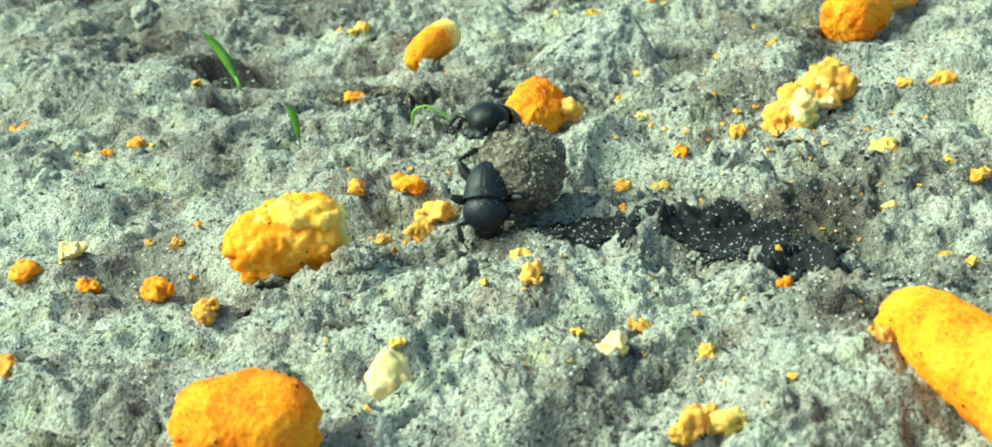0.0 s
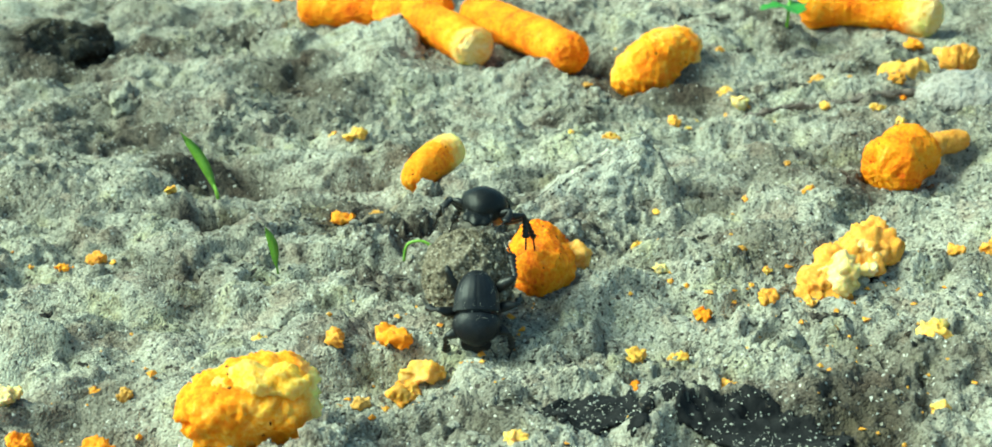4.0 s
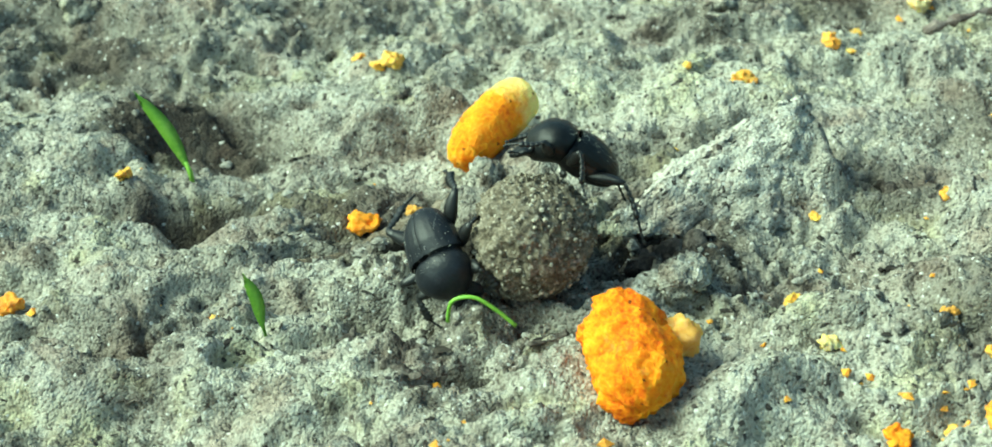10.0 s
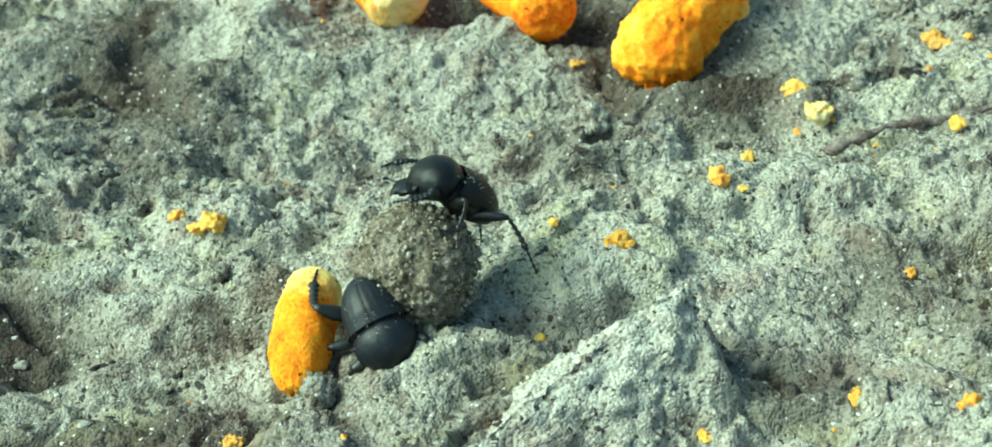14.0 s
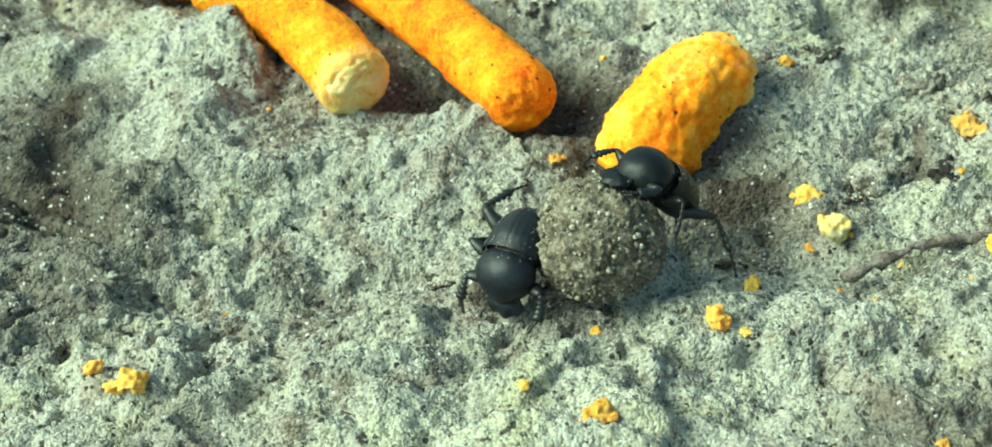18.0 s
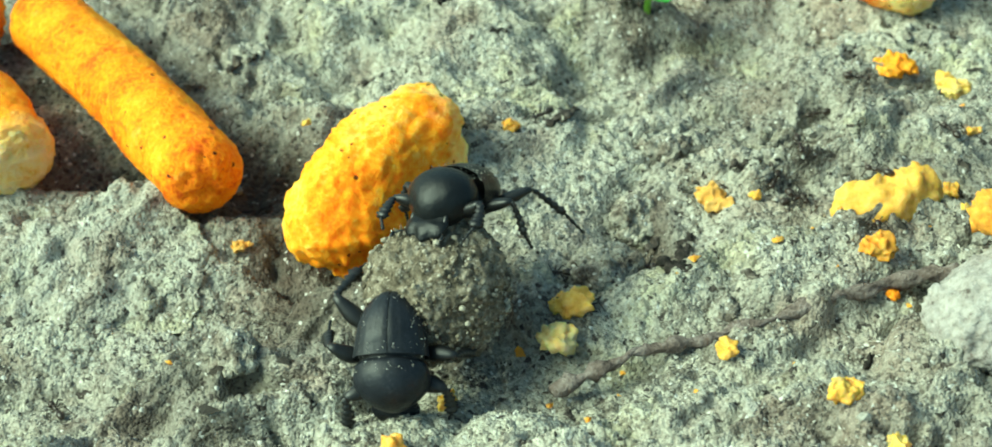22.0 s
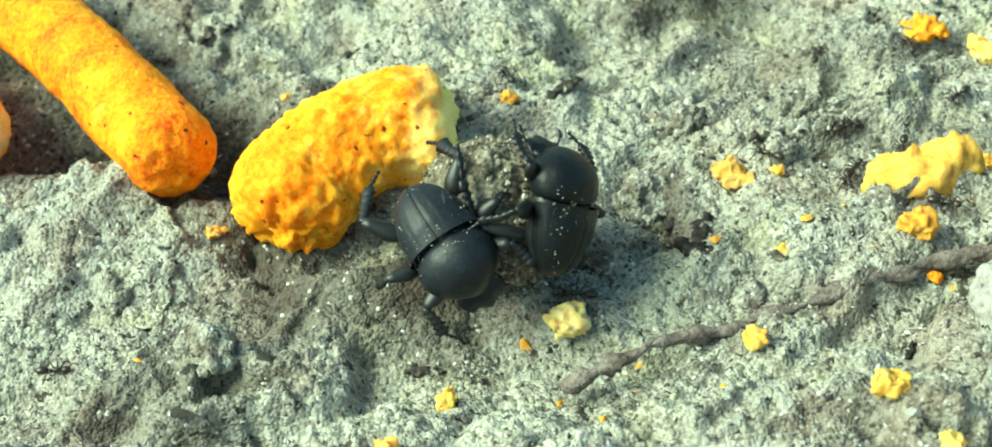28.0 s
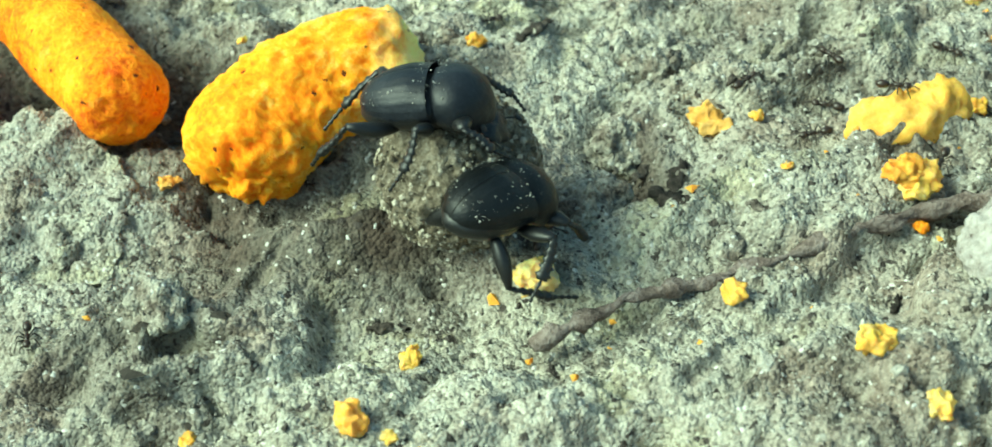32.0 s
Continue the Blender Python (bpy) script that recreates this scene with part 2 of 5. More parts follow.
CRUMB_Y = mottled("yellow_crumb", [(0.25, (0.58, 0.276, 0.037)), (0.5, (0.76, 0.442, 0.092)), (0.8, (0.82, 0.598, 0.258))], 260, 1100, 0.8, 0.8, 0.0006, vary=0.2, soft=0.4)
CRUMB_P = mottled("pale_crumb", [(0.25, (0.70, 0.395, 0.075)), (0.5, (0.82, 0.620, 0.263)), (0.75, (0.86, 0.752, 0.526))], 200, 1000, 0.85, 0.8, 0.0006, vary=0.1, soft=0.4)
PALE_END = mottled("broken_puff_end", [(0.36, (0.80, 0.391, 0.047)), (0.44, (0.93, 0.586, 0.186)), (0.55, (0.94, 0.679, 0.307))], 260, 1100, 0.85, 1.0, 0.0012, specks=((0.20, 0.06, 0.01), 0.006, 1500), soft=0.4)
CRUMB_B = mottled("dusty_crumb", [(0.25, (0.30, 0.14, 0.03)), (0.5, (0.58, 0.30, 0.06)), (0.8, (0.75, 0.50, 0.18))], 260, 1100, 0.9, 0.8, 0.0006, vary=0.2)
DUNG = mottled("dung", [(0.34, (0.045, 0.035, 0.023)), (0.45, (0.115, 0.094, 0.067)), (0.54, (0.21, 0.178, 0.132)), (0.66, (0.38, 0.34, 0.275))], 480, 1700, 0.92, 1.0, 0.0011, specks=((0.36, 0.32, 0.26), 0.06, 2300))
SHELL = mottled("black_shell", [(0.35, (0.0028, 0.0034, 0.0042)), (0.60, (0.0075, 0.0088, 0.0105)), (0.82, (0.030, 0.033, 0.035))], 260, 1900, 0.42, 0.6, 0.0003, coat=0.06)
# lighter bluish copy of the shell: dust, and sky sheen put into the colour
DUSTY_SHEEN_SHELL = mottled("dusty_sheen_shell", [(0.35, (0.0060, 0.0070, 0.0095)), (0.58, (0.0135, 0.0155, 0.0215)), (0.80, (0.050, 0.053, 0.064))], 260, 1900, 0.42, 0.6, 0.0003, coat=0.06)
for m in (SHELL, DUSTY_SHEEN_SHELL):
    m.node_tree.nodes["Principled BSDF"].inputs["Specular IOR Level"].default_value = 0.23
LIMB = mottled("black_limb", [(0.3, (0.003, 0.003, 0.0035)), (0.7, (0.011, 0.011, 0.012))], 300, 2000, 0.45, 0.4, 0.0002)
DUST = mottled("dust_grain", [(0.3, (0.30, 0.28, 0.24)), (0.7, (0.66, 0.64, 0.58))], 500, 2500, 0.9, 0.4, vary=0.4, islands=True)
GRIT = mottled("ball_grit", [(0.25, (0.09, 0.072, 0.05)), (0.5, (0.25, 0.215, 0.16)), (0.8, (0.46, 0.42, 0.345))], 400, 2000, 0.92, 0.5, vary=0.6, islands=True)
ANT = mottled("ant_shell", [(0.3, (0.010, 0.007, 0.005)), (0.7, (0.040, 0.024, 0.016))], 900, 4000, 0.35, 0.2, 0.0001)
LEAF = mottled("green_leaf", [(0.3, (0.13, 0.28, 0.025)), (0.55, (0.25, 0.46, 0.05)), (0.8, (0.42, 0.58, 0.12))], 180, 1500, 0.5, 0.3, 0.0002, vary=0.15)
LEAF_D = mottled("dark_green_leaf", [(0.3, (0.035, 0.14, 0.016)), (0.55, (0.075, 0.27, 0.035)), (0.8, (0.16, 0.42, 0.07))], 180, 1500, 0.5, 0.3, 0.0002)
ROOT = mottled("dry_root", [(0.32, (0.05, 0.037, 0.032)), (0.46, (0.15, 0.115, 0.10)), (0.56, (0.235, 0.195, 0.175)), (0.72, (0.36, 0.32, 0.29))], 300, 1500, 0.9, 1.0, 0.0012)
TWIG = mottled("brown_twig", [(0.32, (0.045, 0.034, 0.024)), (0.46, (0.16, 0.125, 0.088)), (0.58, (0.27, 0.225, 0.17)), (0.75, (0.40, 0.36, 0.30))], 300, 1500, 0.9, 1.0, 0.0012)
STONE = mottled("pale_stone", [(0.37, (0.10, 0.082, 0.072)), (0.43, (0.25, 0.225, 0.205)), (0.54, (0.36, 0.335, 0.310)), (0.70, (0.44, 0.415, 0.390))], 220, 1100, 0.9, 1.0, 0.0010)
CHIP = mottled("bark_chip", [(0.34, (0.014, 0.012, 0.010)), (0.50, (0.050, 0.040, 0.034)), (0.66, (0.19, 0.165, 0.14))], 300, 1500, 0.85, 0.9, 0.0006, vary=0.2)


# ---- building blocks ----
def part(name, bm, material, parent=None, label="", smooth=True):
    """One mesh object from a bmesh in centimetres."""
    bm.transform(Matrix.Scale(C, 4))
    bmesh.ops.recalc_face_normals(bm, faces=bm.faces)
    me = bpy.data.meshes.new(name)
    bm.to_mesh(me)
    bm.free()
    me.materials.append(material)
    if smooth:
        me.polygons.foreach_set("use_smooth", [True] * len(me.polygons))
    ob = new(name, me)
    if parent:
        ob.parent = parent
    return tagged(ob, label)


def thing(name, m, label, category, group="", kind=""):
    ob = new(name)
    ob.empty_display_size = 0.002
    ob.matrix_basis = m
    return tagged(ob, label, category, group, kind)


def rough_up(bm, amount, size, seed, octaves=3):
    """Push the vertices out and in by fractal noise; size in centimetres."""
    off = Vector((seed * 7.31, seed * 3.17, seed * 1.71))
    bm.normal_update()
    moves = [(v, v.normal * (amount * noise.fractal(v.co / size + off, 0.7, 2.1, octaves))) for v in bm.verts]
    for v, d in moves:
        v.co += d


def granular(bm, amount, size, seed):
    """Swell the surface into packed grains; size in centimetres."""
    off = Vector((seed * 5.13, seed * 2.41, seed * 1.37))
    bm.normal_update()
    moves = [(v, v.normal * (amount * (0.8 - 2.0 * noise.voronoi(v.co / size + off)[0][0]))) for v in bm.verts]
    for v, d in moves:
        v.co += d


def beads(centres, sizes, pick):
    """Many small uneven balls as vertices and faces, in centimetres."""
    bm = bmesh.new()
    bmesh.ops.create_icosphere(bm, subdivisions=1, radius=1.0)
    ball = np.array([v.co for v in bm.verts])
    tri = np.array([[v.index for v in f.verts] for f in bm.faces])
    bm.free()
    n = len(centres)
    p = ball[None] * (1 + pick.normal(0, 0.15, (n, len(ball), 1))) * np.asarray(sizes)[:, None, None] + np.asarray(centres)[:, None]
    return p.reshape(-1, 3), (np.arange(n)[:, None, None] * len(ball) + tri[None]).reshape(-1, 3).tolist()


def strewn(name, data, material, parent, label):
    """A part of many tiny grains."""
    verts, faces = data
    me = bpy.data.meshes.new(name)
    me.from_pydata((verts * C).tolist(), [], faces)
    me.materials.append(material)
    ob = new(name, me)
    ob.parent = parent
    return tagged(ob, label, kind="stuff")


def blob(radii, centre=(0, 0, 0), sub=3, bm=None):
    bm = bm or bmesh.new()
    made = bmesh.ops.create_icosphere(bm, subdivisions=sub, radius=1.0)["verts"]
    for v in made:
        v.co = Vector((v.co.x * radii[0] + centre[0], v.co.y * radii[1] + centre[1], v.co.z * radii[2] + centre[2]))
    return bm


def tube(points, radii, seg=8, bm=None, squash=1.0):
    """A tapered tube with closed ends along points."""
    bm = bm or bmesh.new()
    pts = [Vector(p) for p in points]
    rings, side = [], None
    for i, p in enumerate(pts):
        ahead = (pts[min(i + 1, len(pts) - 1)] - pts[max(i - 1, 0)]).normalized()
        if side is None:
            side = ahead.cross(Vector((0, 0, 1)))
            side = side if side.length > 0.05 else Vector((1, 0, 0))
        side = (side - ahead * side.dot(ahead)).normalized()
        up = side.cross(ahead)
        ring = []
        for k in range(seg):
            a = 2 * math.pi * k / seg
            ring.append(bm.verts.new(p + side * (radii[i] * math.cos(a)) + up * (radii[i] * squash * math.sin(a))))
        rings.append(ring)
    for r, q in zip(rings, rings[1:]):
        for k in range(seg):
            bm.faces.new((r[k], r[(k + 1) % seg], q[(k + 1) % seg], q[k]))
    bm.faces.new(rings[0][::-1])
    bm.faces.new(rings[-1])
    return bm


def smooth_line(points, n):
    """n points along a Catmull-Rom curve."""
    p = [Vector(q) for q in points]
    p = [2 * p[0] - p[1]] + p + [2 * p[-1] - p[-2]]
    out = []
    for i in range(n):
        s = i / (n - 1) * (len(p) - 3)
        k = min(int(s), len(p) - 4)
        u = s - k
        a, b, c, d = p[k:k + 4]
        out.append(0.5 * (2 * b + (c - a) * u + (2 * a - 5 * b + 4 * c - d) * u * u + (3 * b - 3 * c + d - a) * u ** 3))
    return out


def z_soil(x, y, r=0.12):
    """The soil's mean height over a small footprint."""
    a = np.arange(8) * 0.785
    return float(soil(np.append(x + r * np.cos(a), x), np.append(y + r * np.sin(a), y)).mean())


def loose(name, mesh_data, material, label, category):
    """A joined mesh of many tiny pieces, from vertices in centimetres and faces."""
    verts, faces = mesh_data
    me = bpy.data.meshes.new(name)
    me.from_pydata((np.asarray(verts) * C).tolist(), [], faces)
    me.materials.append(material)
    return tagged(new(name, me), label, category, kind="stuff")


def scatter(xs, ys, sizes, rng, stretch=(0.7, 1.3), flat=0.7, sink=0.3):
    """Uneven eight-sided grains lying on the soil."""
    zs = soil(xs, ys)
    corner = np.array([(1, 0, 0), (-1, 0, 0), (0, 1, 0), (0, -1, 0), (0, 0, 1), (0, 0, -1)], float)
    tri = [(0, 2, 4), (2, 1, 4), (1, 3, 4), (3, 0, 4), (2, 0, 5), (1, 2, 5), (3, 1, 5), (0, 3, 5)]
    n = len(xs)
    p = corner[None] * rng.uniform(0.6, 1.25, (n, 6, 1)) + rng.normal(0, 0.18, (n, 6, 3))
    p[:, :, 0] *= rng.uniform(*stretch, (n, 1))
    p[:, :, 2] *= flat
    a = rng.uniform(0, 6.28, (n, 1))
    c, w, s = np.cos(a), np.sin(a), np.asarray(sizes)
    q = np.stack([p[:, :, 0] * c - p[:, :, 1] * w, p[:, :, 0] * w + p[:, :, 1] * c, p[:, :, 2]], -1) * s[:, None, None] / 2
    q += np.stack([xs, ys, zs + s * flat * (0.5 - sink)], -1)[:, None]
    faces = (np.arange(n)[:, None, None] * 6 + np.array(tri)[None]).reshape(-1, 3)
    return q.reshape(-1, 3), faces.tolist()


# ---- the ground ----
def lattice(x, y, seed):
    """Smooth value noise, -1 to 1, with a cell of 1."""
    table = np.random.RandomState(seed).rand(256, 256) * 2 - 1
    c, w = math.cos(seed * 0.73), math.sin(seed * 0.73)
    x, y = x * c - y * w, x * w + y * c
    xi, yi = np.floor(x).astype(int), np.floor(y).astype(int)
    u, v = x - xi, y - yi
    u, v = u * u * u * (u * (6 * u - 15) + 10), v * v * v * (v * (6 * v - 15) + 10)
    a, b = table[xi % 256, yi % 256], table[(xi + 1) % 256, yi % 256]
    c, d = table[xi % 256, (yi + 1) % 256], table[(xi + 1) % 256, (yi + 1) % 256]
    return (a * (1 - u) + b * u) * (1 - v) + (c * (1 - u) + d * u) * v


def cells(x, y, seed):
    """Distance to the nearest of scattered points, one to a cell of 1."""
    pick = np.random.RandomState(seed)
    jx, jy = pick.rand(128, 128), pick.rand(128, 128)
    xi, yi = np.floor(x).astype(int), np.floor(y).astype(int)
    best = np.full(np.shape(x), 9.0)
    for a in (-1, 0, 1):
        for b in (-1, 0, 1):
            i, j = xi + a, yi + b
            best = np.minimum(best, (i + jx[i % 128, j % 128] - x) ** 2 + (j + jy[i % 128, j % 128] - y) ** 2)
    return np.sqrt(best)


def hump(x, y, cx, cy, rx, ry, h, turn=0.0, sharp=2.0):
    c, s = math.cos(math.radians(turn)), math.sin(math.radians(turn))
    u, v = ((x - cx) * c + (y - cy) * s) / rx, (-(x - cx) * s + (y - cy) * c) / ry
    return h * np.exp(-(u * u + v * v) ** (sharp / 2))


def land(x, y):
    """The lie of the soil without its lumps, in cm over x and y in cm."""
    x, y = np.asarray(x, float), np.asarray(y, float)
    z = 0.10 * lattice(x / 5.3 + 9, y / 5.3, 3)
    z = z + hump(x, y, 0.2, 4.2, 4.5, 2.2, -0.45)                # trough the ball crosses
    z = z + hump(x, y, 0.6, 6.4, 2.4, 1.1, 0.15, -12, 3.0)        # knoll before the sticks
    z = z + hump(x, y, 3.2, 8.3, 1.4, 0.8, -0.65, -40, 3.0)       # gap under the stick's tip
    z = z + hump(x, y, 1.0, 8.85, 1.9, 0.6, -0.65, -8, 3.0)
    z = z + hump(x, y, 4.6, 5.5, 1.6, 0.7, -0.30, 10)
    z = z + hump(x, y, -3.3, 9.5, 1.45, 2.1, 0.5, 12, 2.6)        # mound left of the sticks
    z = z + hump(x, y, -14.1, 10.5, 1.05, 1.0, -3.2, 0, 5.0)              # burrow
    z = z + hump(x, y, -16.6, 11.0, 2.0, 2.4, 0.8)
    z = z + hump(x, y, -7.1, -1.6, 1.7, 0.9, -0.85, 0, 3.0)              # hollow behind the seedling
    z = z + hump(x, y, -7.2, -4.4, 1.9, 0.38, -0.70, 6, 3.0)
    z = z + hump(x, y, 6.1, -4.5, 1.1, 1.1, -0.40, 0, 3.0)               # hollow beside the clod
    z = z + hump(x, y, 9.4, 5.3, 0.4, 0.9, -0.40, 10, 3.0)               # cleft beside the ball's last stop
    z = z + hump(x, y, 5.0, -18.0, 3.5, 2.2, -0.45)
    z = z + hump(x, y, -2.5, -19.0, 3.5, 2.0, 0.30)
    z = z + hump(x, y, 2.6, -19.6, 1.3, 1.5, 0.25)
    z = z + hump(x, y, -1.2, -10.4, 1.6, 0.8, 0.22, 15)
    z = z + hump(x, y, -1.1, -6.2, 3.3, 0.35, 0.28, 24)          # crust edge under the orange crumbs
    z = z + hump(x, y, 2.0, -7.2, 1.6, 0.9, 0.25)
    # the pale clod: a ridge that climbs to a point and breaks off steeply
    c, s = math.cos(0.42), math.sin(0.42)
    u, v = (x - 4.2) * c + (y + 3.95) * s, -(x - 4.2) * s + (y + 3.95) * c
    wob = 0.22 * lattice(x * 1.3, y * 1.3, 8) + 0.12 * lattice(x * 3.1, y * 3.1, 18)
    fall = np.where(u < 0, -u / 4.0, (u / 0.45) ** 2) + np.abs(v + 0.25) ** 1.2 / np.where(v < -0.25, 1.75, 0.95) + wob
    z = z + 0.9 * np.clip(1 - fall, 0, 1) ** 0.85
    return z


def damp_and_shade(x, y):
    """How dark and crumbly the soil is, up to 1 for damp, worked patches and for shade painted into hollows; below 0
    for pale crusts.
    """
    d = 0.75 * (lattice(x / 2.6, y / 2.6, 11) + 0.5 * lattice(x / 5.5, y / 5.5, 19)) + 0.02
    # spots in hollows, clefts, the burrow and under puffs are painted shade
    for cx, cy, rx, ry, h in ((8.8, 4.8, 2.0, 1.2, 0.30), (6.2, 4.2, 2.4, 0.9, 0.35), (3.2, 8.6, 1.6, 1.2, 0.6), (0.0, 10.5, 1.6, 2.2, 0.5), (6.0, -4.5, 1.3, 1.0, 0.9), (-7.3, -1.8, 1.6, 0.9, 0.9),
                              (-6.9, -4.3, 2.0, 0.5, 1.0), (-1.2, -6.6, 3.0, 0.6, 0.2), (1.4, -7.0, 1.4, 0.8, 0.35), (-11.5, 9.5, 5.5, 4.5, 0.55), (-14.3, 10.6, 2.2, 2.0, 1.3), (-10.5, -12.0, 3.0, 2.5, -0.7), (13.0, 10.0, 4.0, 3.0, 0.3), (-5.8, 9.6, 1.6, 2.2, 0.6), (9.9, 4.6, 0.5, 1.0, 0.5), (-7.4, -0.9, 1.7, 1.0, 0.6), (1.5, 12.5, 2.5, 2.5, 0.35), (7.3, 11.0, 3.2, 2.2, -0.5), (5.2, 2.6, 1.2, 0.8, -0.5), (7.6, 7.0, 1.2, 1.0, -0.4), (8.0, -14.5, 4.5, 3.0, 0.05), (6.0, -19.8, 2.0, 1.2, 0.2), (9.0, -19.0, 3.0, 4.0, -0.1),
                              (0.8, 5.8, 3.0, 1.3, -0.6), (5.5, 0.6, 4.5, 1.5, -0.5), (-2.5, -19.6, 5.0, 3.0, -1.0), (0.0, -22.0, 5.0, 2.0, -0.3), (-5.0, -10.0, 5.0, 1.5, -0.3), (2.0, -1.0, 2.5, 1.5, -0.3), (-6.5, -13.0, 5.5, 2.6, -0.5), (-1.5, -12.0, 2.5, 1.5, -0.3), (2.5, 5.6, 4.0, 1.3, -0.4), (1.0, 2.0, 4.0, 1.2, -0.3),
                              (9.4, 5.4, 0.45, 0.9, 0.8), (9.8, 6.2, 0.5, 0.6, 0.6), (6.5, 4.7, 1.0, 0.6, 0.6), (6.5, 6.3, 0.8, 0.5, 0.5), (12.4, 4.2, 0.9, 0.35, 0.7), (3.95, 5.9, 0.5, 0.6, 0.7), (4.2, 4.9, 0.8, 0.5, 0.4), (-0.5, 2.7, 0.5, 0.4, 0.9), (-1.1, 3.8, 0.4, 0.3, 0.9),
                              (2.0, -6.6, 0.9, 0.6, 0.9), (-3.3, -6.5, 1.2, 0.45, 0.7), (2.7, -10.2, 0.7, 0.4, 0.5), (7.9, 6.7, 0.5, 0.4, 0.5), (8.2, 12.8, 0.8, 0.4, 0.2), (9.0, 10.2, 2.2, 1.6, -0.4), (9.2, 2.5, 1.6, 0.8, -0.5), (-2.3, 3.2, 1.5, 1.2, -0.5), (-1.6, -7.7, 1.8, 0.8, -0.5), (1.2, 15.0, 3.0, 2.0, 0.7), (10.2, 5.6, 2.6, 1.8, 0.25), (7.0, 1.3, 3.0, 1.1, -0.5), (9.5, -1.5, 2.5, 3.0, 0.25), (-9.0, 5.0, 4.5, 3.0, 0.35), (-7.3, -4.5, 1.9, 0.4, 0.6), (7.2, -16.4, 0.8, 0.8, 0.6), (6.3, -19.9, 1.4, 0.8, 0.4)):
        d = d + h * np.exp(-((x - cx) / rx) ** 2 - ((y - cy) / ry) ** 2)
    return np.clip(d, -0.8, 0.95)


def crumbliness(x, y):
    """How broken the surface is: low on smooth crusts, high where the soil is worked."""
    return np.clip(0.40 + 0.75 * lattice(x / 3.4 + 17, y / 3.0, 41) + 0.35 * lattice(x / 1.3, y / 1.2, 42) + 0.55 * damp_and_shade(x, y), 0.10, 1.35)


def soil(x, y):
    """The soil's height with clods, crumbs and pores."""
    x, y = np.asarray(x, float), np.asarray(y, float)
    wx, wy = x + 0.35 * lattice(x / 1.3, y / 1.3, 21), y + 0.35 * lattice(x / 1.3 + 40, y / 1.3, 22)
    vx, vy = wx + 0.12 * lattice(x / 0.4, y / 0.4, 23), wy + 0.12 * lattice(x / 0.4 + 40, y / 0.4, 24)
    rough = crumbliness(x, y)
    z = land(x, y)
    z = z + 0.30 * lattice(wx / 2.1, wy / 1.9, 4)
    z = z + 0.32 * (np.abs(lattice(wx / 1.25, wy / 1.0, 5)) - 0.28)
    z = z + 0.20 * np.tanh(8 * lattice(vx / 2.9, vy / 1.4, 13)) + 0.13 * np.tanh(8 * lattice(vx / 1.4 + 50, vy / 0.8, 14))   # crust edges
    z = z + (0.03 + rough * 0.09) * lattice(vx / 0.55, vy / 0.55, 6)
    z = z + rough * 0.11 * (0.55 - cells(vx / 0.60, vy / 0.50, 15))      # crumbs
    z = z + (0.02 + rough * 0.09) * (0.55 - cells(vx / 0.24, vy / 0.21, 16))
    z = z - 1.9 * np.clip(lattice(vx / 0.95, vy / 0.45, 12) - 0.55, 0, 0.25) * (0.05 + rough)   # cracks and pores
    z = z - 0.9 * rough * np.clip(lattice(vx / 0.32, vy / 0.20, 17) - 0.45, 0, 1)
    z = z + (0.03 + 0.025 * rough) * lattice(x / 0.19, y / 0.19, 9) + 0.045 * lattice(x / 0.11, y / 0.11, 10) + 0.022 * lattice(x / 0.06, y / 0.06, 25)
    return z


def axis(stretches, far):
    """Lines at even steps over each stretch (from, to, step), then ever wider ones out to far."""
    d, steps = stretches[0][2], []
    while sum(steps) < far:
        d *= 1.17
        steps.append(d)
    reach = np.cumsum(steps)
    inner = [np.arange(lo, hi - step / 2, step) for lo, hi, step in stretches]
    return np.concatenate([stretches[0][0] - reach[::-1], *inner, stretches[-1][1] + reach])


def ground():
    xs = axis([(-15.5, -4.0, 0.07), (-4.0, 15.5, 0.042), (15.5, 17.0, 0.06)], 4000)
    ys = axis([(-27.0, -18.0, 0.055), (-18.0, -9.0, 0.06), (-9.0, 0.5, 0.048), (0.5, 10.0, 0.037), (10.0, 16.5, 0.06)], 4000)
    gx, gy = np.meshgrid(xs, ys)
    near = np.clip((150 - np.hypot(gx, gy)) / 100, 0, 1)
    gz = soil(gx, gy) * near
    nx, ny = len(xs), len(ys)
    me = bpy.data.meshes.new("ground")
    me.vertices.add(nx * ny)
    me.vertices.foreach_set("co", (np.stack([gx, gy, gz], -1) * C).astype(np.float32).ravel())
    i = (np.arange(ny - 1)[:, None] * nx + np.arange(nx - 1)).ravel()
    quads = np.stack([i, i + 1, i + nx + 1, i + nx], -1).astype(np.int32)
    me.loops.add(quads.size)
    me.loops.foreach_set("vertex_index", quads.ravel())
    me.polygons.add(len(quads))
    me.polygons.foreach_set("loop_start", np.arange(0, quads.size, 4, dtype=np.int32))
    me.polygons.foreach_set("use_smooth", np.ones(len(quads), bool))
    me.update(calc_edges=True)
    # darkening for damp soil and painted shade in one attribute
    me.attributes.new("crumbly", "FLOAT", "POINT").data.foreach_set("value", np.clip(damp_and_shade(gx, gy), 0, 0.95).astype(np.float32).ravel())
    me.attributes.new("crusted", "FLOAT", "POINT").data.foreach_set("value", np.clip(-1.1 * damp_and_shade(gx, gy), 0, 1).astype(np.float32).ravel())
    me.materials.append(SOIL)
    return tagged(new("ground", me), "dry grey clay soil with lumps, pores and sandy grains", "soil", kind="structure")


ground()
rng = np.random.RandomState(5)


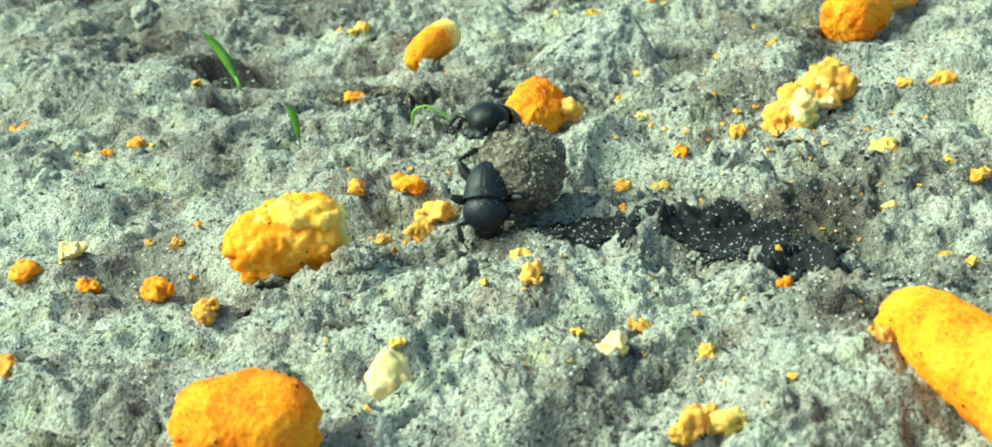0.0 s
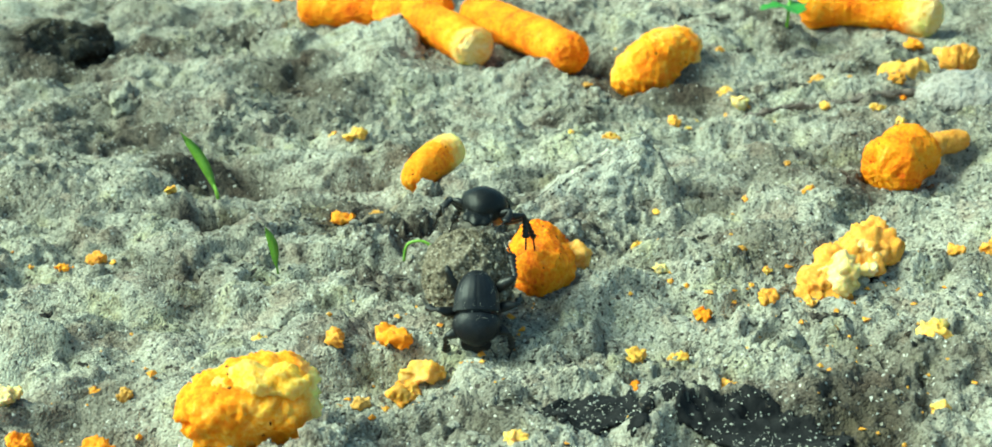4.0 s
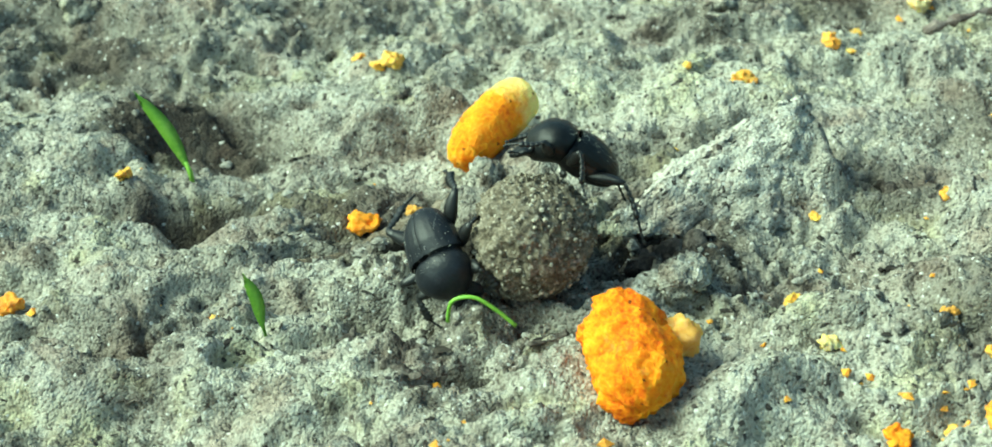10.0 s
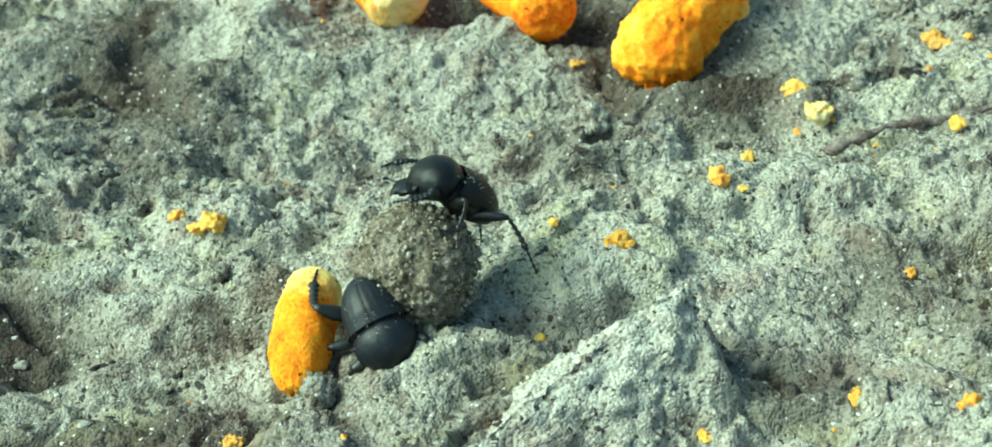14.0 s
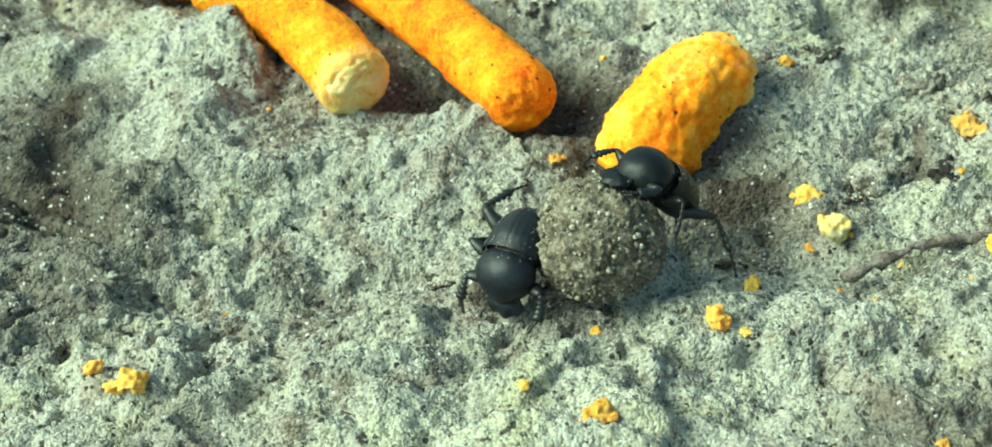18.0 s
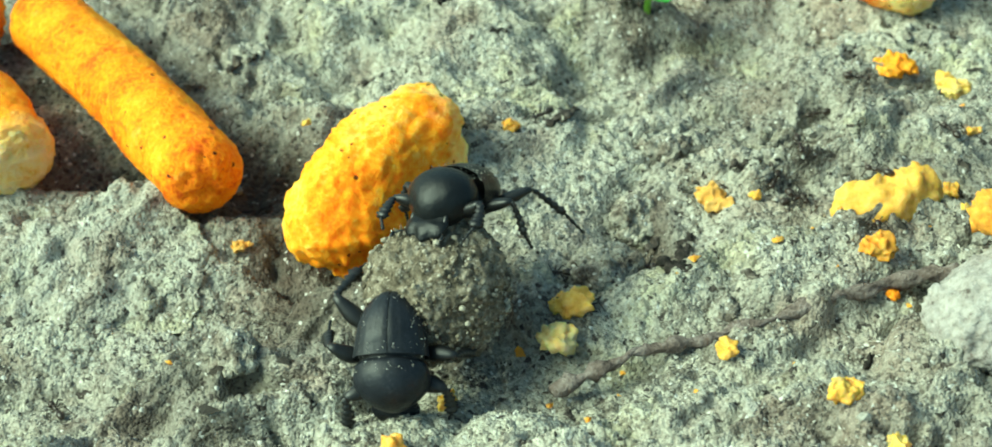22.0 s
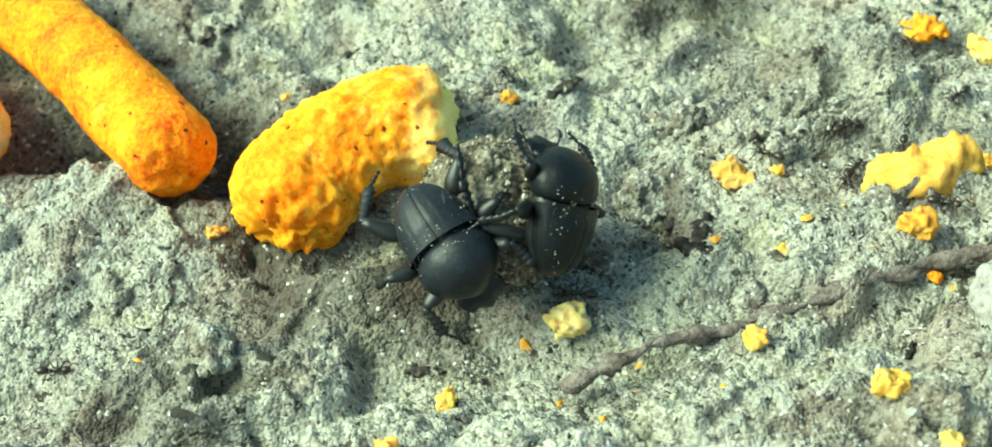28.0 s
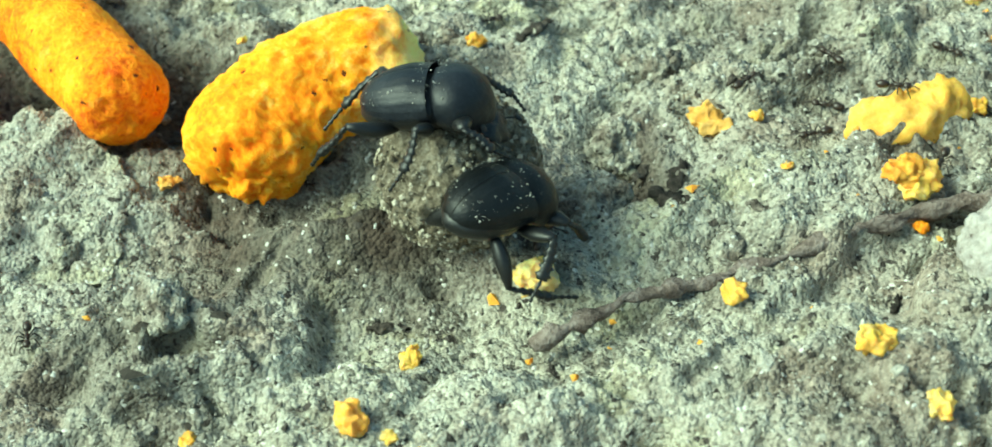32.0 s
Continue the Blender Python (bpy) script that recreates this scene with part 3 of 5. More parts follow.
def spread(n, lo, hi, broken=False, area=(-14, 16, -26, 15)):
    """Places over a stretch of the plan, and sizes; broken: only where the soil is crumbly."""
    x, y, size = rng.uniform(area[0], area[1], n), rng.uniform(area[2], area[3], n), lo + (hi - lo) * rng.rand(n) ** 3
    if broken:
        keep = crumbliness(x, y) > 0.25 + 0.9 * rng.rand(n)
        x, y, size = x[keep], y[keep], size[keep]
    return x, y, size


xs, ys, sizes = spread(36000, 0.020, 0.10)
xs, ys, sizes = [np.concatenate(pair) for pair in zip((xs, ys, sizes), spread(32000, 0.018, 0.085, False, (-2, 16, -1, 10)))]
# fewer pale grains where the soil is damp or painted as shaded
dry = damp_and_shade(xs, ys) < 0.15 + 0.45 * rng.rand(len(xs))
loose("soil_grains", scatter(xs[dry], ys[dry], sizes[dry], rng), PEBBLE, "loose pale grey grains and crumbs of dry soil", "soil grains")


def lumps_of(xs, ys, sizes, rng):
    """Rounded knobbly crumbs lying on the soil."""
    bm = bmesh.new()
    bmesh.ops.create_icosphere(bm, subdivisions=2, radius=1.0)
    ball = np.array([v.co for v in bm.verts])
    tri = np.array([[v.index for v in f.verts] for f in bm.faces])
    bm.free()
    n = len(xs)
    grow = 1 + rng.normal(0, 0.16, (n, len(ball), 1))
    p = ball[None] * grow * rng.uniform(0.7, 1.25, (n, 1, 3)) * np.array((1, 1, 0.75)) * sizes[:, None, None] / 2
    p += np.stack([xs, ys, soil(xs, ys) + 0.02 * sizes], -1)[:, None]
    faces = (np.arange(n)[:, None, None] * len(ball) + tri[None]).reshape(-1, 3)
    return p.reshape(-1, 3), faces.tolist()


xs, ys, sizes = spread(7500, 0.05, 0.24, True)
loose("soil_crumbs", lumps_of(xs, ys, sizes, rng), CRUMBLE, "knobbly crumbs of dry grey soil", "soil crumbs")
loose("dark_flecks", scatter(*spread(9500, 0.025, 0.17, True), rng, (1.0, 2.6), 0.45, 0.25), FLECK, "tiny black and brown flecks of litter on soil", "litter")
loose("straw_bits", scatter(*spread(260, 0.03, 0.08), rng, (3.0, 7.0), 0.5, 0.1), FLECK, "short dark bits of straw scattered on soil", "litter")


# ---- corn puffs ----
def puff_mesh(points, radius, seed, taper=(0.55, 0.55), lumps=0.10, squash=1.0):
    """A crusty tube with rounded ends; taper: the share of the radius over which each end rounds off."""
    rough_length = sum((Vector(b) - Vector(a)).length for a, b in zip(points, points[1:]))
    line, seg = smooth_line(points, max(30, int(rough_length / 0.055))), max(24, int(6.28 * radius / 0.055))
    length = sum((b - a).length for a, b in zip(line, line[1:]))
    radii, run = [], 0.0
    for i, p in enumerate(line):
        if i:
            run += (p - line[i - 1]).length
        r = radius * (1 + 0.05 * noise.noise(Vector((run * 1.1, seed, 0))))
        r *= 1 + (0.13 * math.sin(math.pi * run / length) if length < 3.2 else 0)
        for d, cap in ((run, taper[0]), (length - run, taper[1])):
            cap *= radius
            if d < cap:
                r *= math.sqrt(max(0.03, 1 - (1 - d / cap) ** 2))
        radii.append(r)
    bm = tube(line, radii, seg, squash=squash)
    rough_up(bm, radius * lumps * 0.7, radius * 1.1, seed, 2)
    rough_up(bm, radius * min(lumps, 0.13) * 0.30, radius * 0.22, seed + 3, 3)
    rough_up(bm, radius * min(lumps, 0.16) * 0.30, radius * 0.09, seed + 5, 2)
    granular(bm, 0.020 + 0.10 * max(0.0, lumps - 0.08), 0.15, seed)
    first, last = line[0], line[-1]
    for v in bm.verts:
        near = min((v.co - first).length, (v.co - last).length) / radius
        if near < 1.3:
            jag = noise.noise(v.co / (radius * 0.28) + Vector((seed, 0, 7)))
            v.co += (v.co - line[len(line) // 2]).normalized() * jag * 0.22 * radius * (1.3 - near)
    return bm


def corn_puff(centre, points, radius, seed, label, taper=(0.55, 0.55), material=None, pale=0.0, lumps=0.10, turn=0, squash=1.0, cap=True, ragged=0.0):
    """points: the puff's line, from its base point. pale: how far from its last end the crust is light, in radii."""
    x, y, z = centre
    ob = thing("corn_puff", at(x, y, z, 0, 0, turn), label, "corn puff", "corn puffs on the soil")
    shape = puff_mesh(points, radius, seed, taper, lumps, squash)
    if ragged:
        rough_up(shape, radius * ragged, radius * 0.75, seed + 21, 2)
        rough_up(shape, radius * ragged * 0.5, radius * 0.28, seed + 22, 3)
        granular(shape, 0.035, 0.13, seed + 23)
    crust = part("crust", shape, material or CRUST, ob)
    end = Vector(points[-1])
    reach = [(v.co / C - end).length / radius for v in crust.data.vertices]
    light = [max(0.0, min(1.0, 1.5 - 1.2 * d / pale)) if pale else 0.0 for d in reach]
    crust.data.attributes.new("pale", "FLOAT", "POINT").data.foreach_set("value", light)
    if pale and cap:
        back = (Vector(points[-2]) - end).normalized()
        r = radius * 0.86
        bm = blob((r, r, r * 0.42), (0, 0, 0), 4)
        bm.transform(Matrix.Translation(end + back * radius * 0.24) @ back.to_track_quat("Z", "Y").to_matrix().to_4x4())
        rough_up(bm, r * 0.07, r * 0.5, seed + 9)
        rough_up(bm, r * 0.12, r * 0.16, seed + 11)
        part("broken_end", bm, PALE_END, ob, "pale yellow porous broken end")
    start = Vector(points[0])
    inward = (Vector(points[1]) - start).normalized()
    tip = blob((radius * 0.80,) * 3, start + inward * radius * 0.85, 4)
    rough_up(tip, radius * lumps, radius * 0.6, seed + 13)
    rough_up(tip, radius * lumps * 0.8, radius * 0.16, seed + 15)
    part("tip", tip, material or CRUST, ob)
    return ob


def puffs():
    orange = "orange corn puff with a bumpy crust lying on dry soil"
    short = corn_puff((-4.5, -16.75, 0.55), [(-1.3, -0.3, -0.05), (-0.4, 0.0, 0.1), (0.5, 0.2, 0.15), (1.25, 0.5, 0.05)], 0.74, 44, "short fat orange corn puff with a frayed lower edge", (1.2, 1.0), CRUST_Y, pale=1.3, lumps=0.14, cap=False, ragged=0.14)
    face = blob((1.0, 0.50, 0.32), (0.20, -0.12, 0.70), 5)
    rough_up(face, 0.20, 0.7, 81, 2)
    granular(face, 0.03, 0.16, 82)
    part("broken_face", face, PALE_CRUST, short, "pale yellow broken upper face")
    corn_puff((-4.6, -24.9, 0.55), [(-1.3, 0.1, 0), (0, 0.15, 0.1), (1.2, -0.1, 0)], 0.80, 2, orange, (0.8, 0.7))
    corn_puff((7.9, -24.2, 0.3), [(-0.75, 1.7, 0.05), (-0.15, 0.7, 0.15), (0.15, -0.6, 0.2), (0.75, -2.4, 0.1), (1.5, -3.6, 0)], 0.80, 3, "long curved orange corn puff stick on soil", (0.8, 0.6))
    torn = corn_puff((8.15, -10.5, 0.30), [(-1.0, -0.9, -0.05), (-0.1, 0.05, 0.05), (1.1, 1.1, 0.15)], 0.54, 4, "torn yellow corn puff chunk with a white crumbly core", (0.5, 0.3), CRUMB_M, lumps=0.3, ragged=0.25, squash=0.45)
    torn.matrix_basis = at(8.15, -10.4, 0.32, 20, 0, 0)
    core = blob((0.85, 0.42, 0.24), (-0.10, -0.10, 0.22), 5)
    core.transform(Matrix.Rotation(radians(44), 4, "Z"))
    rough_up(core, 0.30, 0.55, 71, 2)
    rough_up(core, 0.12, 0.16, 73, 2)
    part("core", core, CRUMB_P, torn, "white crumbly inner foam")
    corn_puff((11.0, -3.5, 0.45), [(-0.8, -0.9, -0.05), (0.0, 0.0, 0.1), (0.7, 0.8, 0.1)], 0.72, 5, "broken orange corn puff chunk on soil", (0.8, 0.8), lumps=0.2)
    corn_puff((12.4, -1.9, 0.25), [(-0.7, -0.5, 0), (0, 0.1, 0.05), (0.9, 0.6, 0)], 0.28, 6, "thin amber sliver of a corn puff", material=CRUMB_M, lumps=0.2)
    corn_puff((13.6, 11.6, 0.5), [(-2.4, 0.7, 0.05), (-0.9, 0.75, 0.15), (0.6, 0.1, 0.15), (1.9, -1.2, 0.1)], 0.72, 7, "curved orange corn puff stick with a pale end", (0.7, 0.45), pale=1.6)
    corn_puff((-1.4, 10.2, 0.65), [(-2.2, 2.3, 0.25), (-0.9, 1.25, 0.30), (0.35, -0.45, 0.1), (1.25, -2.2, -0.05)], 0.70, 8, "orange corn puff stick with a pale snapped end", (0.6, 0.35), pale=1.25)
    corn_puff((1.6, 9.3, 0.62), [(-2.0, 3.4, 0.1), (-0.6, 1.2, 0.1), (0.5, -0.8, 0.08), (1.45, -2.55, 0)], 0.68, 9, "long straight orange corn puff stick with a round tip", (0.6, 0.8), lumps=0.07)
    corn_puff((-3.6, 13.2, 0.7), [(-2.9, 1.0, 0), (-1.0, 0.3, 0.1), (0.9, -0.2, 0.15), (2.6, -0.6, 0.1)], 0.72, 10, "orange corn puff stick lying behind the others", (0.7, 0.6))
    corn_puff((13.05, 4.80, 0.34), [(-0.70, 0.18, 0), (-0.38, -0.08, 0.03), (0.08, -0.12, 0.06), (0.42, 0.08, 0.08), (0.64, 0.30, 0.04)], 0.33, 11, "ragged yellow corn puff piece visited by ants", (0.6, 0.8), CRUMB_Y, lumps=0.20, squash=0.9, ragged=0.30)
    corn_puff((14.2, 3.0, 1.28), [(-0.5, -0.1, 0), (0.0, 0.05, 0.05), (0.6, 0.1, 0)], 0.30, 12, "flat amber corn puff piece on a pale stone", (0.8, 0.8), CRUMB_M, lumps=0.2, ragged=0.4)


puffs()


def moved_puffs():
    """The three pieces that the beetles shove aside."""
    slim = corn_puff((0, 0, 0), [(-1.35, 0, 0.30), (-0.4, 0.05, 0.40), (0.4, 0.05, 0.43), (1.15, 0.0, 0.42)], 0.44, 21,
                     "slim orange corn puff with one pale yellow end", (2.3, 0.5), pale=2.2, cap=False)
    lump = corn_puff((0, 0, 0), [(0.10, -1.15, 0.30), (0.0, -0.1, 0.55), (-0.12, 0.85, 0.72)], 0.58, 22, "deep orange corn puff lump with a knob on its side", (0.8, 0.8), lumps=0.2, ragged=0.16)
    knob = blob((0.36, 0.34, 0.32), (0.78, 0.25, 0.50), 4)
    rough_up(knob, 0.09, 0.25, 4)
    rough_up(knob, 0.04, 0.09, 6)
    part("knob", knob, CRUMB_M, lump, "amber knob")
    bean = corn_puff((0, 0, 0), [(-1.35, -0.62, -0.15), (-0.75, 0.05, 0.0), (0.35, 0.30, 0.10), (1.55, 0.0, 0.0)], 0.84, 23,
                     "thick bent orange corn puff with a torn hollow end", (0.7, 0.5), CRUST_Y, pale=1.3, lumps=0.10, cap=False, ragged=0.09)
    torn = blob((0.58, 0.42, 0.46), (-0.84, -0.40, -0.10), 5)
    rough_up(torn, 0.14, 0.5, 14)
    rough_up(torn, 0.09, 0.13, 16)
    part("torn_face", torn, CRUST_Y, bean, "ragged orange inner crumb")
    return slim, lump, bean


SLIM, LUMP, BEAN = moved_puffs()

# ---- crumbs ----
TONES = {"o": (CRUMB_O, "orange"), "m": (CRUMB_M, "amber"), "y": (CRUMB_Y, "yellow"), "p": (CRUMB_P, "pale yellow"), "b": (CRUMB_B, "dusty brown-orange")}
made_crumbs = []


def crumb_mesh(size, seed, lobes=2, flat=0.7):
    """A ragged, pitted fragment, wider than high."""
    pick = random.Random(seed)
    bm = bmesh.new()
    sub = 4 if size > 0.3 else 3
    for k in range(lobes):
        r = size / 2 * (0.74 if k == 0 else pick.uniform(0.45, 0.6))
        a, d = pick.uniform(0, 6.28), size * (0.0 if k == 0 else pick.uniform(0.16, 0.24))
        blob((r * pick.uniform(0.85, 1.3), r * pick.uniform(0.7, 1.0), r * flat), (d * math.cos(a), d * math.sin(a), r * flat * 0.6), sub, bm)
    rough_up(bm, size * 0.19, size * 0.50, seed, 2)
    rough_up(bm, size * 0.09, size * 0.20, seed + 2, 2)
    granular(bm, min(0.05, size * 0.08), min(0.12, size * 0.20), seed)
    return bm


def crumb(x, y, size, tone, lift=0.0):
    seed = len(made_crumbs) + 31
    material, word = TONES[tone]
    big = "chunk" if size > 0.8 else "crumb"
    ob = part("puff_crumb", crumb_mesh(size, seed, 1 + seed % 3, 0.48 + 0.28 * random.Random(seed).random()), material)
    ob.matrix_basis = at(x, y, z_soil(x, y, size * 0.3) - 0.01 + 0.06 * size + lift, 0, 0, (seed * 67) % 360)
    made_crumbs.append(ob)
    return tagged(ob, f"{word} corn puff {big} with rough edges on soil", "crumb", "corn puff crumbs")


crumb(-13.41, -4.42, 0.82, "o")
crumb(-10.09, -7.92, 0.47, "o")
crumb(-9.43, -7.60, 0.65, "m")
crumb(-10.62, -15.67, 0.85, "o")
crumb(-9.58, -15.32, 0.64, "p")
crumb(-9.07, -16.45, 0.63, "o")
crumb(-7.48, -16.90, 0.90, "o")
crumb(-6.05, -19.43, 0.77, "m")
crumb(-9.66, -21.35, 1.10, "m")
crumb(-7.96, -14.68, 0.36, "m")
crumb(-7.29, -15.20, 0.50, "b")
crumb(-2.23, -22.78, 1.31, "p")
crumb(-2.65, -23.89, 0.34, "y")
crumb(1.96, -23.03, 0.76, "p")
crumb(2.61, -21.78, 0.72, "b")
crumb(1.39, -21.03, 0.31, "y")
crumb(0.61, -19.69, 0.77, "m")
crumb(5.59, -20.35, 0.44, "o")
crumb(3.63, -22.82, 0.47, "y")
crumb(6.74, -23.56, 0.57, "b")
crumb(0.45, -16.81, 0.62, "y")
crumb(9.61, -19.57, 0.32, "y")
crumb(9.42, -18.45, 0.46, "m")
crumb(8.80, -16.18, 0.70, "y")
crumb(9.35, -13.44, 1.05, "y")
crumb(12.15, -8.73, 0.83, "m")
crumb(10.80, -9.64, 0.73, "m")
crumb(4.74, -11.42, 0.50, "o")
crumb(3.96, -13.22, 0.45, "y")
crumb(3.10, -13.42, 0.60, "y")
crumb(6.14, -11.48, 0.71, "m")
crumb(4.84, -14.43, 0.61, "m")
crumb(2.92, -15.12, 0.36, "o")
crumb(10.50, -14.66, 0.36, "y")
crumb(11.09, -15.14, 0.58, "m")
crumb(-2.02, -12.91, 1.20, "o")
crumb(-1.34, -13.68, 1.05, "m")
crumb(-1.86, -14.07, 0.80, "m")
crumb(-3.23, -13.05, 0.75, "m")
crumb(-4.98, -12.08, 0.62, "y")
crumb(-2.65, -14.83, 0.51, "b")
crumb(1.54, -15.40, 0.23, "y")
crumb(3.57, -8.57, 0.40, "y")
crumb(9.40, -18.17, 0.48, "b")
crumb(3.73, -22.53, 0.41, "y")
crumb(-2.05, -21.58, 0.43, "y")
crumb(14.25, 8.37, 0.84, "o")
crumb(10.06, 2.15, 0.47, "y")
crumb(-4.42, 1.65, 0.56, "m")
crumb(10.60, 5.94, 0.70, "b")
crumb(8.09, -5.89, 0.44, "m")
crumb(6.68, -4.98, 0.40, "m")
crumb(5.90, -9.07, 0.34, "b")
crumb(5.55, -11.22, 0.38, "m")
crumb(7.04, -11.71, 0.38, "m")
crumb(4.01, -9.41, 0.40, "p")
crumb(-10.99, -7.70, 0.21, "y")
crumb(-5.92, -7.86, 0.21, "y")
crumb(-3.62, -5.16, 0.86, "o")
crumb(-2.83, -4.58, 0.45, "b")
crumb(-7.42, 17.52, 1.37, "o")
crumb(3.50, -1.08, 0.50, "m")
crumb(2.44, -0.31, 0.24, "y")
crumb(-3.67, 0.95, 0.70, "y")
crumb(-8.23, -3.90, 0.41, "y")
crumb(4.33, -5.48, 0.31, "y")
crumb(6.43, -9.78, 0.28, "y")
crumb(8.32, -1.74, 0.27, "b")
crumb(0.55, 6.72, 0.46, "m")
crumb(5.90, 0.73, 0.26, "y")
crumb(2.05, -2.56, 0.25, "y")
crumb(3.33, 6.17, 0.43, "b")
crumb(4.45, 8.74, 0.26, "y")
crumb(7.75, 7.72, 0.36, "m")
crumb(10.97, 7.17, 0.34, "m")
crumb(6.28, 2.29, 0.41, "y")
crumb(3.62, 1.36, 0.26, "m")
crumb(11.17, 3.86, 0.19, "m")
crumb(11.11, 2.76, 0.18, "y")
crumb(12.50, 3.42, 0.55, "m", 0.10)
crumb(15.32, 5.17, 0.63, "m")
crumb(14.99, 7.87, 0.73, "y")
crumb(14.99, 6.62, 0.28, "m")
crumb(11.28, 5.63, 0.27, "y")
crumb(12.58, 2.88, 0.28, "o")
crumb(14.03, 4.29, 0.18, "y")
crumb(14.21, 5.31, 0.36, "y")
crumb(3.63, 14.24, 0.70, "o")
crumb(1.02, 7.40, 0.37, "y")
crumb(5.48, 0.96, 0.56, "m")
crumb(11.31, 0.67, 0.59, "y")
crumb(11.74, -0.28, 0.47, "y")

crumb(0.83, 7.44, 0.55, "y")
crumb(3.0, -25.4, 0.9, "m")
crumb(3.6, -25.2, 0.8, "y")
crumb(3.3, -24.8, 0.6, "m")


def fine_crumbs():
    """Powder of the puffs, thick where pieces were broken."""
    centres = [(-1.7, -13.6, 1.2, 60), (6.6, -11.3, 1.7, 90), (-7.5, -15.5, 1.8, 40), (3, -21.5, 2.5, 50), (12.0, 3.9, 1.2, 14), (7.9, 3.0, 0.6, 8), (9, -16, 2.5, 60), (-1, -9, 6, 40)]
    xs = np.concatenate([rng.normal(cx, s, n) for cx, cy, s, n in centres])
    ys = np.concatenate([rng.normal(cy, s, n) for cx, cy, s, n in centres])
    loose("puff_powder", scatter(xs, ys, 0.05 + 0.20 * rng.rand(len(xs)) ** 2, rng), CRUMB_M, "fine amber powder of corn puffs", "crumbs")


fine_crumbs()


def carried_crumbs():
    """A pale piece that breaks in two; ants drag the lesser half away."""
    a = part("puff_crumb", crumb_mesh(0.66, 301, 3, 0.75), CRUMB_P)
    tagged(a, "pale yellow corn puff chunk pushed along by the beetles", "crumb", "corn puff crumbs")
    b = part("puff_crumb", crumb_mesh(0.75, 302, 3, 0.55), CRUMB_Y)
    tagged(b, "flaky yellow corn puff crumb dragged by ants", "crumb", "corn puff crumbs")
    return a, b


PALE_BIT, FLAKY_BIT = carried_crumbs()


# ---- the dung ball ----
def dung_ball():
    ob = thing("dung_ball", at(0.7, -14.6, 1.02), "round brown dung ball crusted with sandy grit", "dung ball")
    bm = blob((1.0, 1.0, 0.97), sub=6)
    rough_up(bm, 0.10, 0.75, 3, 2)
    rough_up(bm, 0.085, 0.20, 7, 3)
    rough_up(bm, 0.030, 0.07, 9, 2)
    granular(bm, 0.020, 0.11, 4)
    part("dung", bm, DUNG, ob)
    pick = np.random.RandomState(9)
    d = pick.normal(0, 1, (1100, 3))
    d /= np.linalg.norm(d, axis=1)[:, None]
    strewn("grit", beads(d * (0.99 + 0.03 * pick.rand(1100, 1)), 0.010 + 0.040 * pick.rand(1100) ** 2.5, pick), GRIT, ob, "pale sand grains stuck to the dung")
    return ob


BALL = dung_ball()
cam.data.dof.focus_object = BALL


# ---- beetles ----
def wing_case(side):
    """One half of the domed back, with fine lengthwise furrows. side: 1 or -1."""
    bm = bmesh.new()
    nu, nv = 26, 22
    grid = []
    for i in range(nu + 1):
        u = i / nu
        y = 0.12 - 1.02 * u
        wide = 0.565 * (1 - 0.22 * u) * math.sqrt(max(0.0, 1 - max(0.0, (u - 0.30) / 0.70) ** 2.2))
        high = 0.41 * math.sqrt(max(0.0, 1 - max(0.0, (u - 0.22) / 0.78) ** 2.1)) * (0.86 + 0.14 * min(1, u / 0.25))
        row = []
        for j in range(nv + 1):
            a = j / nv * math.radians(108)
            furrow = 1 - 0.020 * (0.5 + 0.5 * math.cos(j / nv * 2 * math.pi * 7)) * min(1, 6 * u)
            row.append(bm.verts.new((side * (0.006 + wide * math.sin(a) * furrow), y, 0.06 + high * math.cos(a) * furrow)))
        grid.append(row)
    for i in range(nu):
        for j in range(nv):
            bm.faces.new((grid[i][j], grid[i + 1][j], grid[i + 1][j + 1], grid[i][j + 1]))
    bmesh.ops.solidify(bm, geom=bm.faces[:], thickness=0.02)
    bmesh.ops.remove_doubles(bm, verts=bm.verts, dist=0.0005)
    return bm


def leg_pieces(ob, name, hip, knee, foot, toe, thick):
    """A leg that turns about its hip: thigh, with a spined shin and a jointed foot under it."""
    hip, knee, foot, toe = Vector(hip), Vector(knee), Vector(foot), Vector(toe)
    bow = (knee - hip).cross(foot - knee).normalized() * thick * 0.4
    thigh = smooth_line([(0, 0, 0), (knee - hip) * 0.5 + bow, knee - hip], 7)
    leg = part(name, tube(thigh, [thick * k for k in (0.75, 1.15, 1.4, 1.45, 1.25, 0.95, 0.6)], 10, squash=0.75), LIMB, ob)
    leg.matrix_basis = at(*hip)
    line = smooth_line([knee - hip, knee.lerp(foot, 0.5) - hip + bow * 0.8, foot - hip], 17)
    part("shin", tube(line, [thick * ((0.48 + 0.030 * k) * (1.45 if k % 3 == 2 else 0.95)) for k in range(17)], 9, squash=0.55), LIMB, leg)
    toes = [foot.lerp(toe, k / 12) - hip for k in range(13)]
    part("foot", tube(toes, [thick * (0.36 if k % 3 == 2 else 0.20) for k in range(13)], 7), LIMB, leg)
    return leg


def bowed(bm):
    """Bend the fore-body down, as far as the head."""
    for v in bm.verts:
        a = -math.radians(40) * min(1.0, max(0.0, (v.co.y - 0.22) / 0.60))
        y, z = v.co.y - 0.22, v.co.z + 0.12
        v.co.y, v.co.z = 0.22 + y * math.cos(a) - z * math.sin(a), -0.12 + y * math.sin(a) + z * math.cos(a)
    return bm


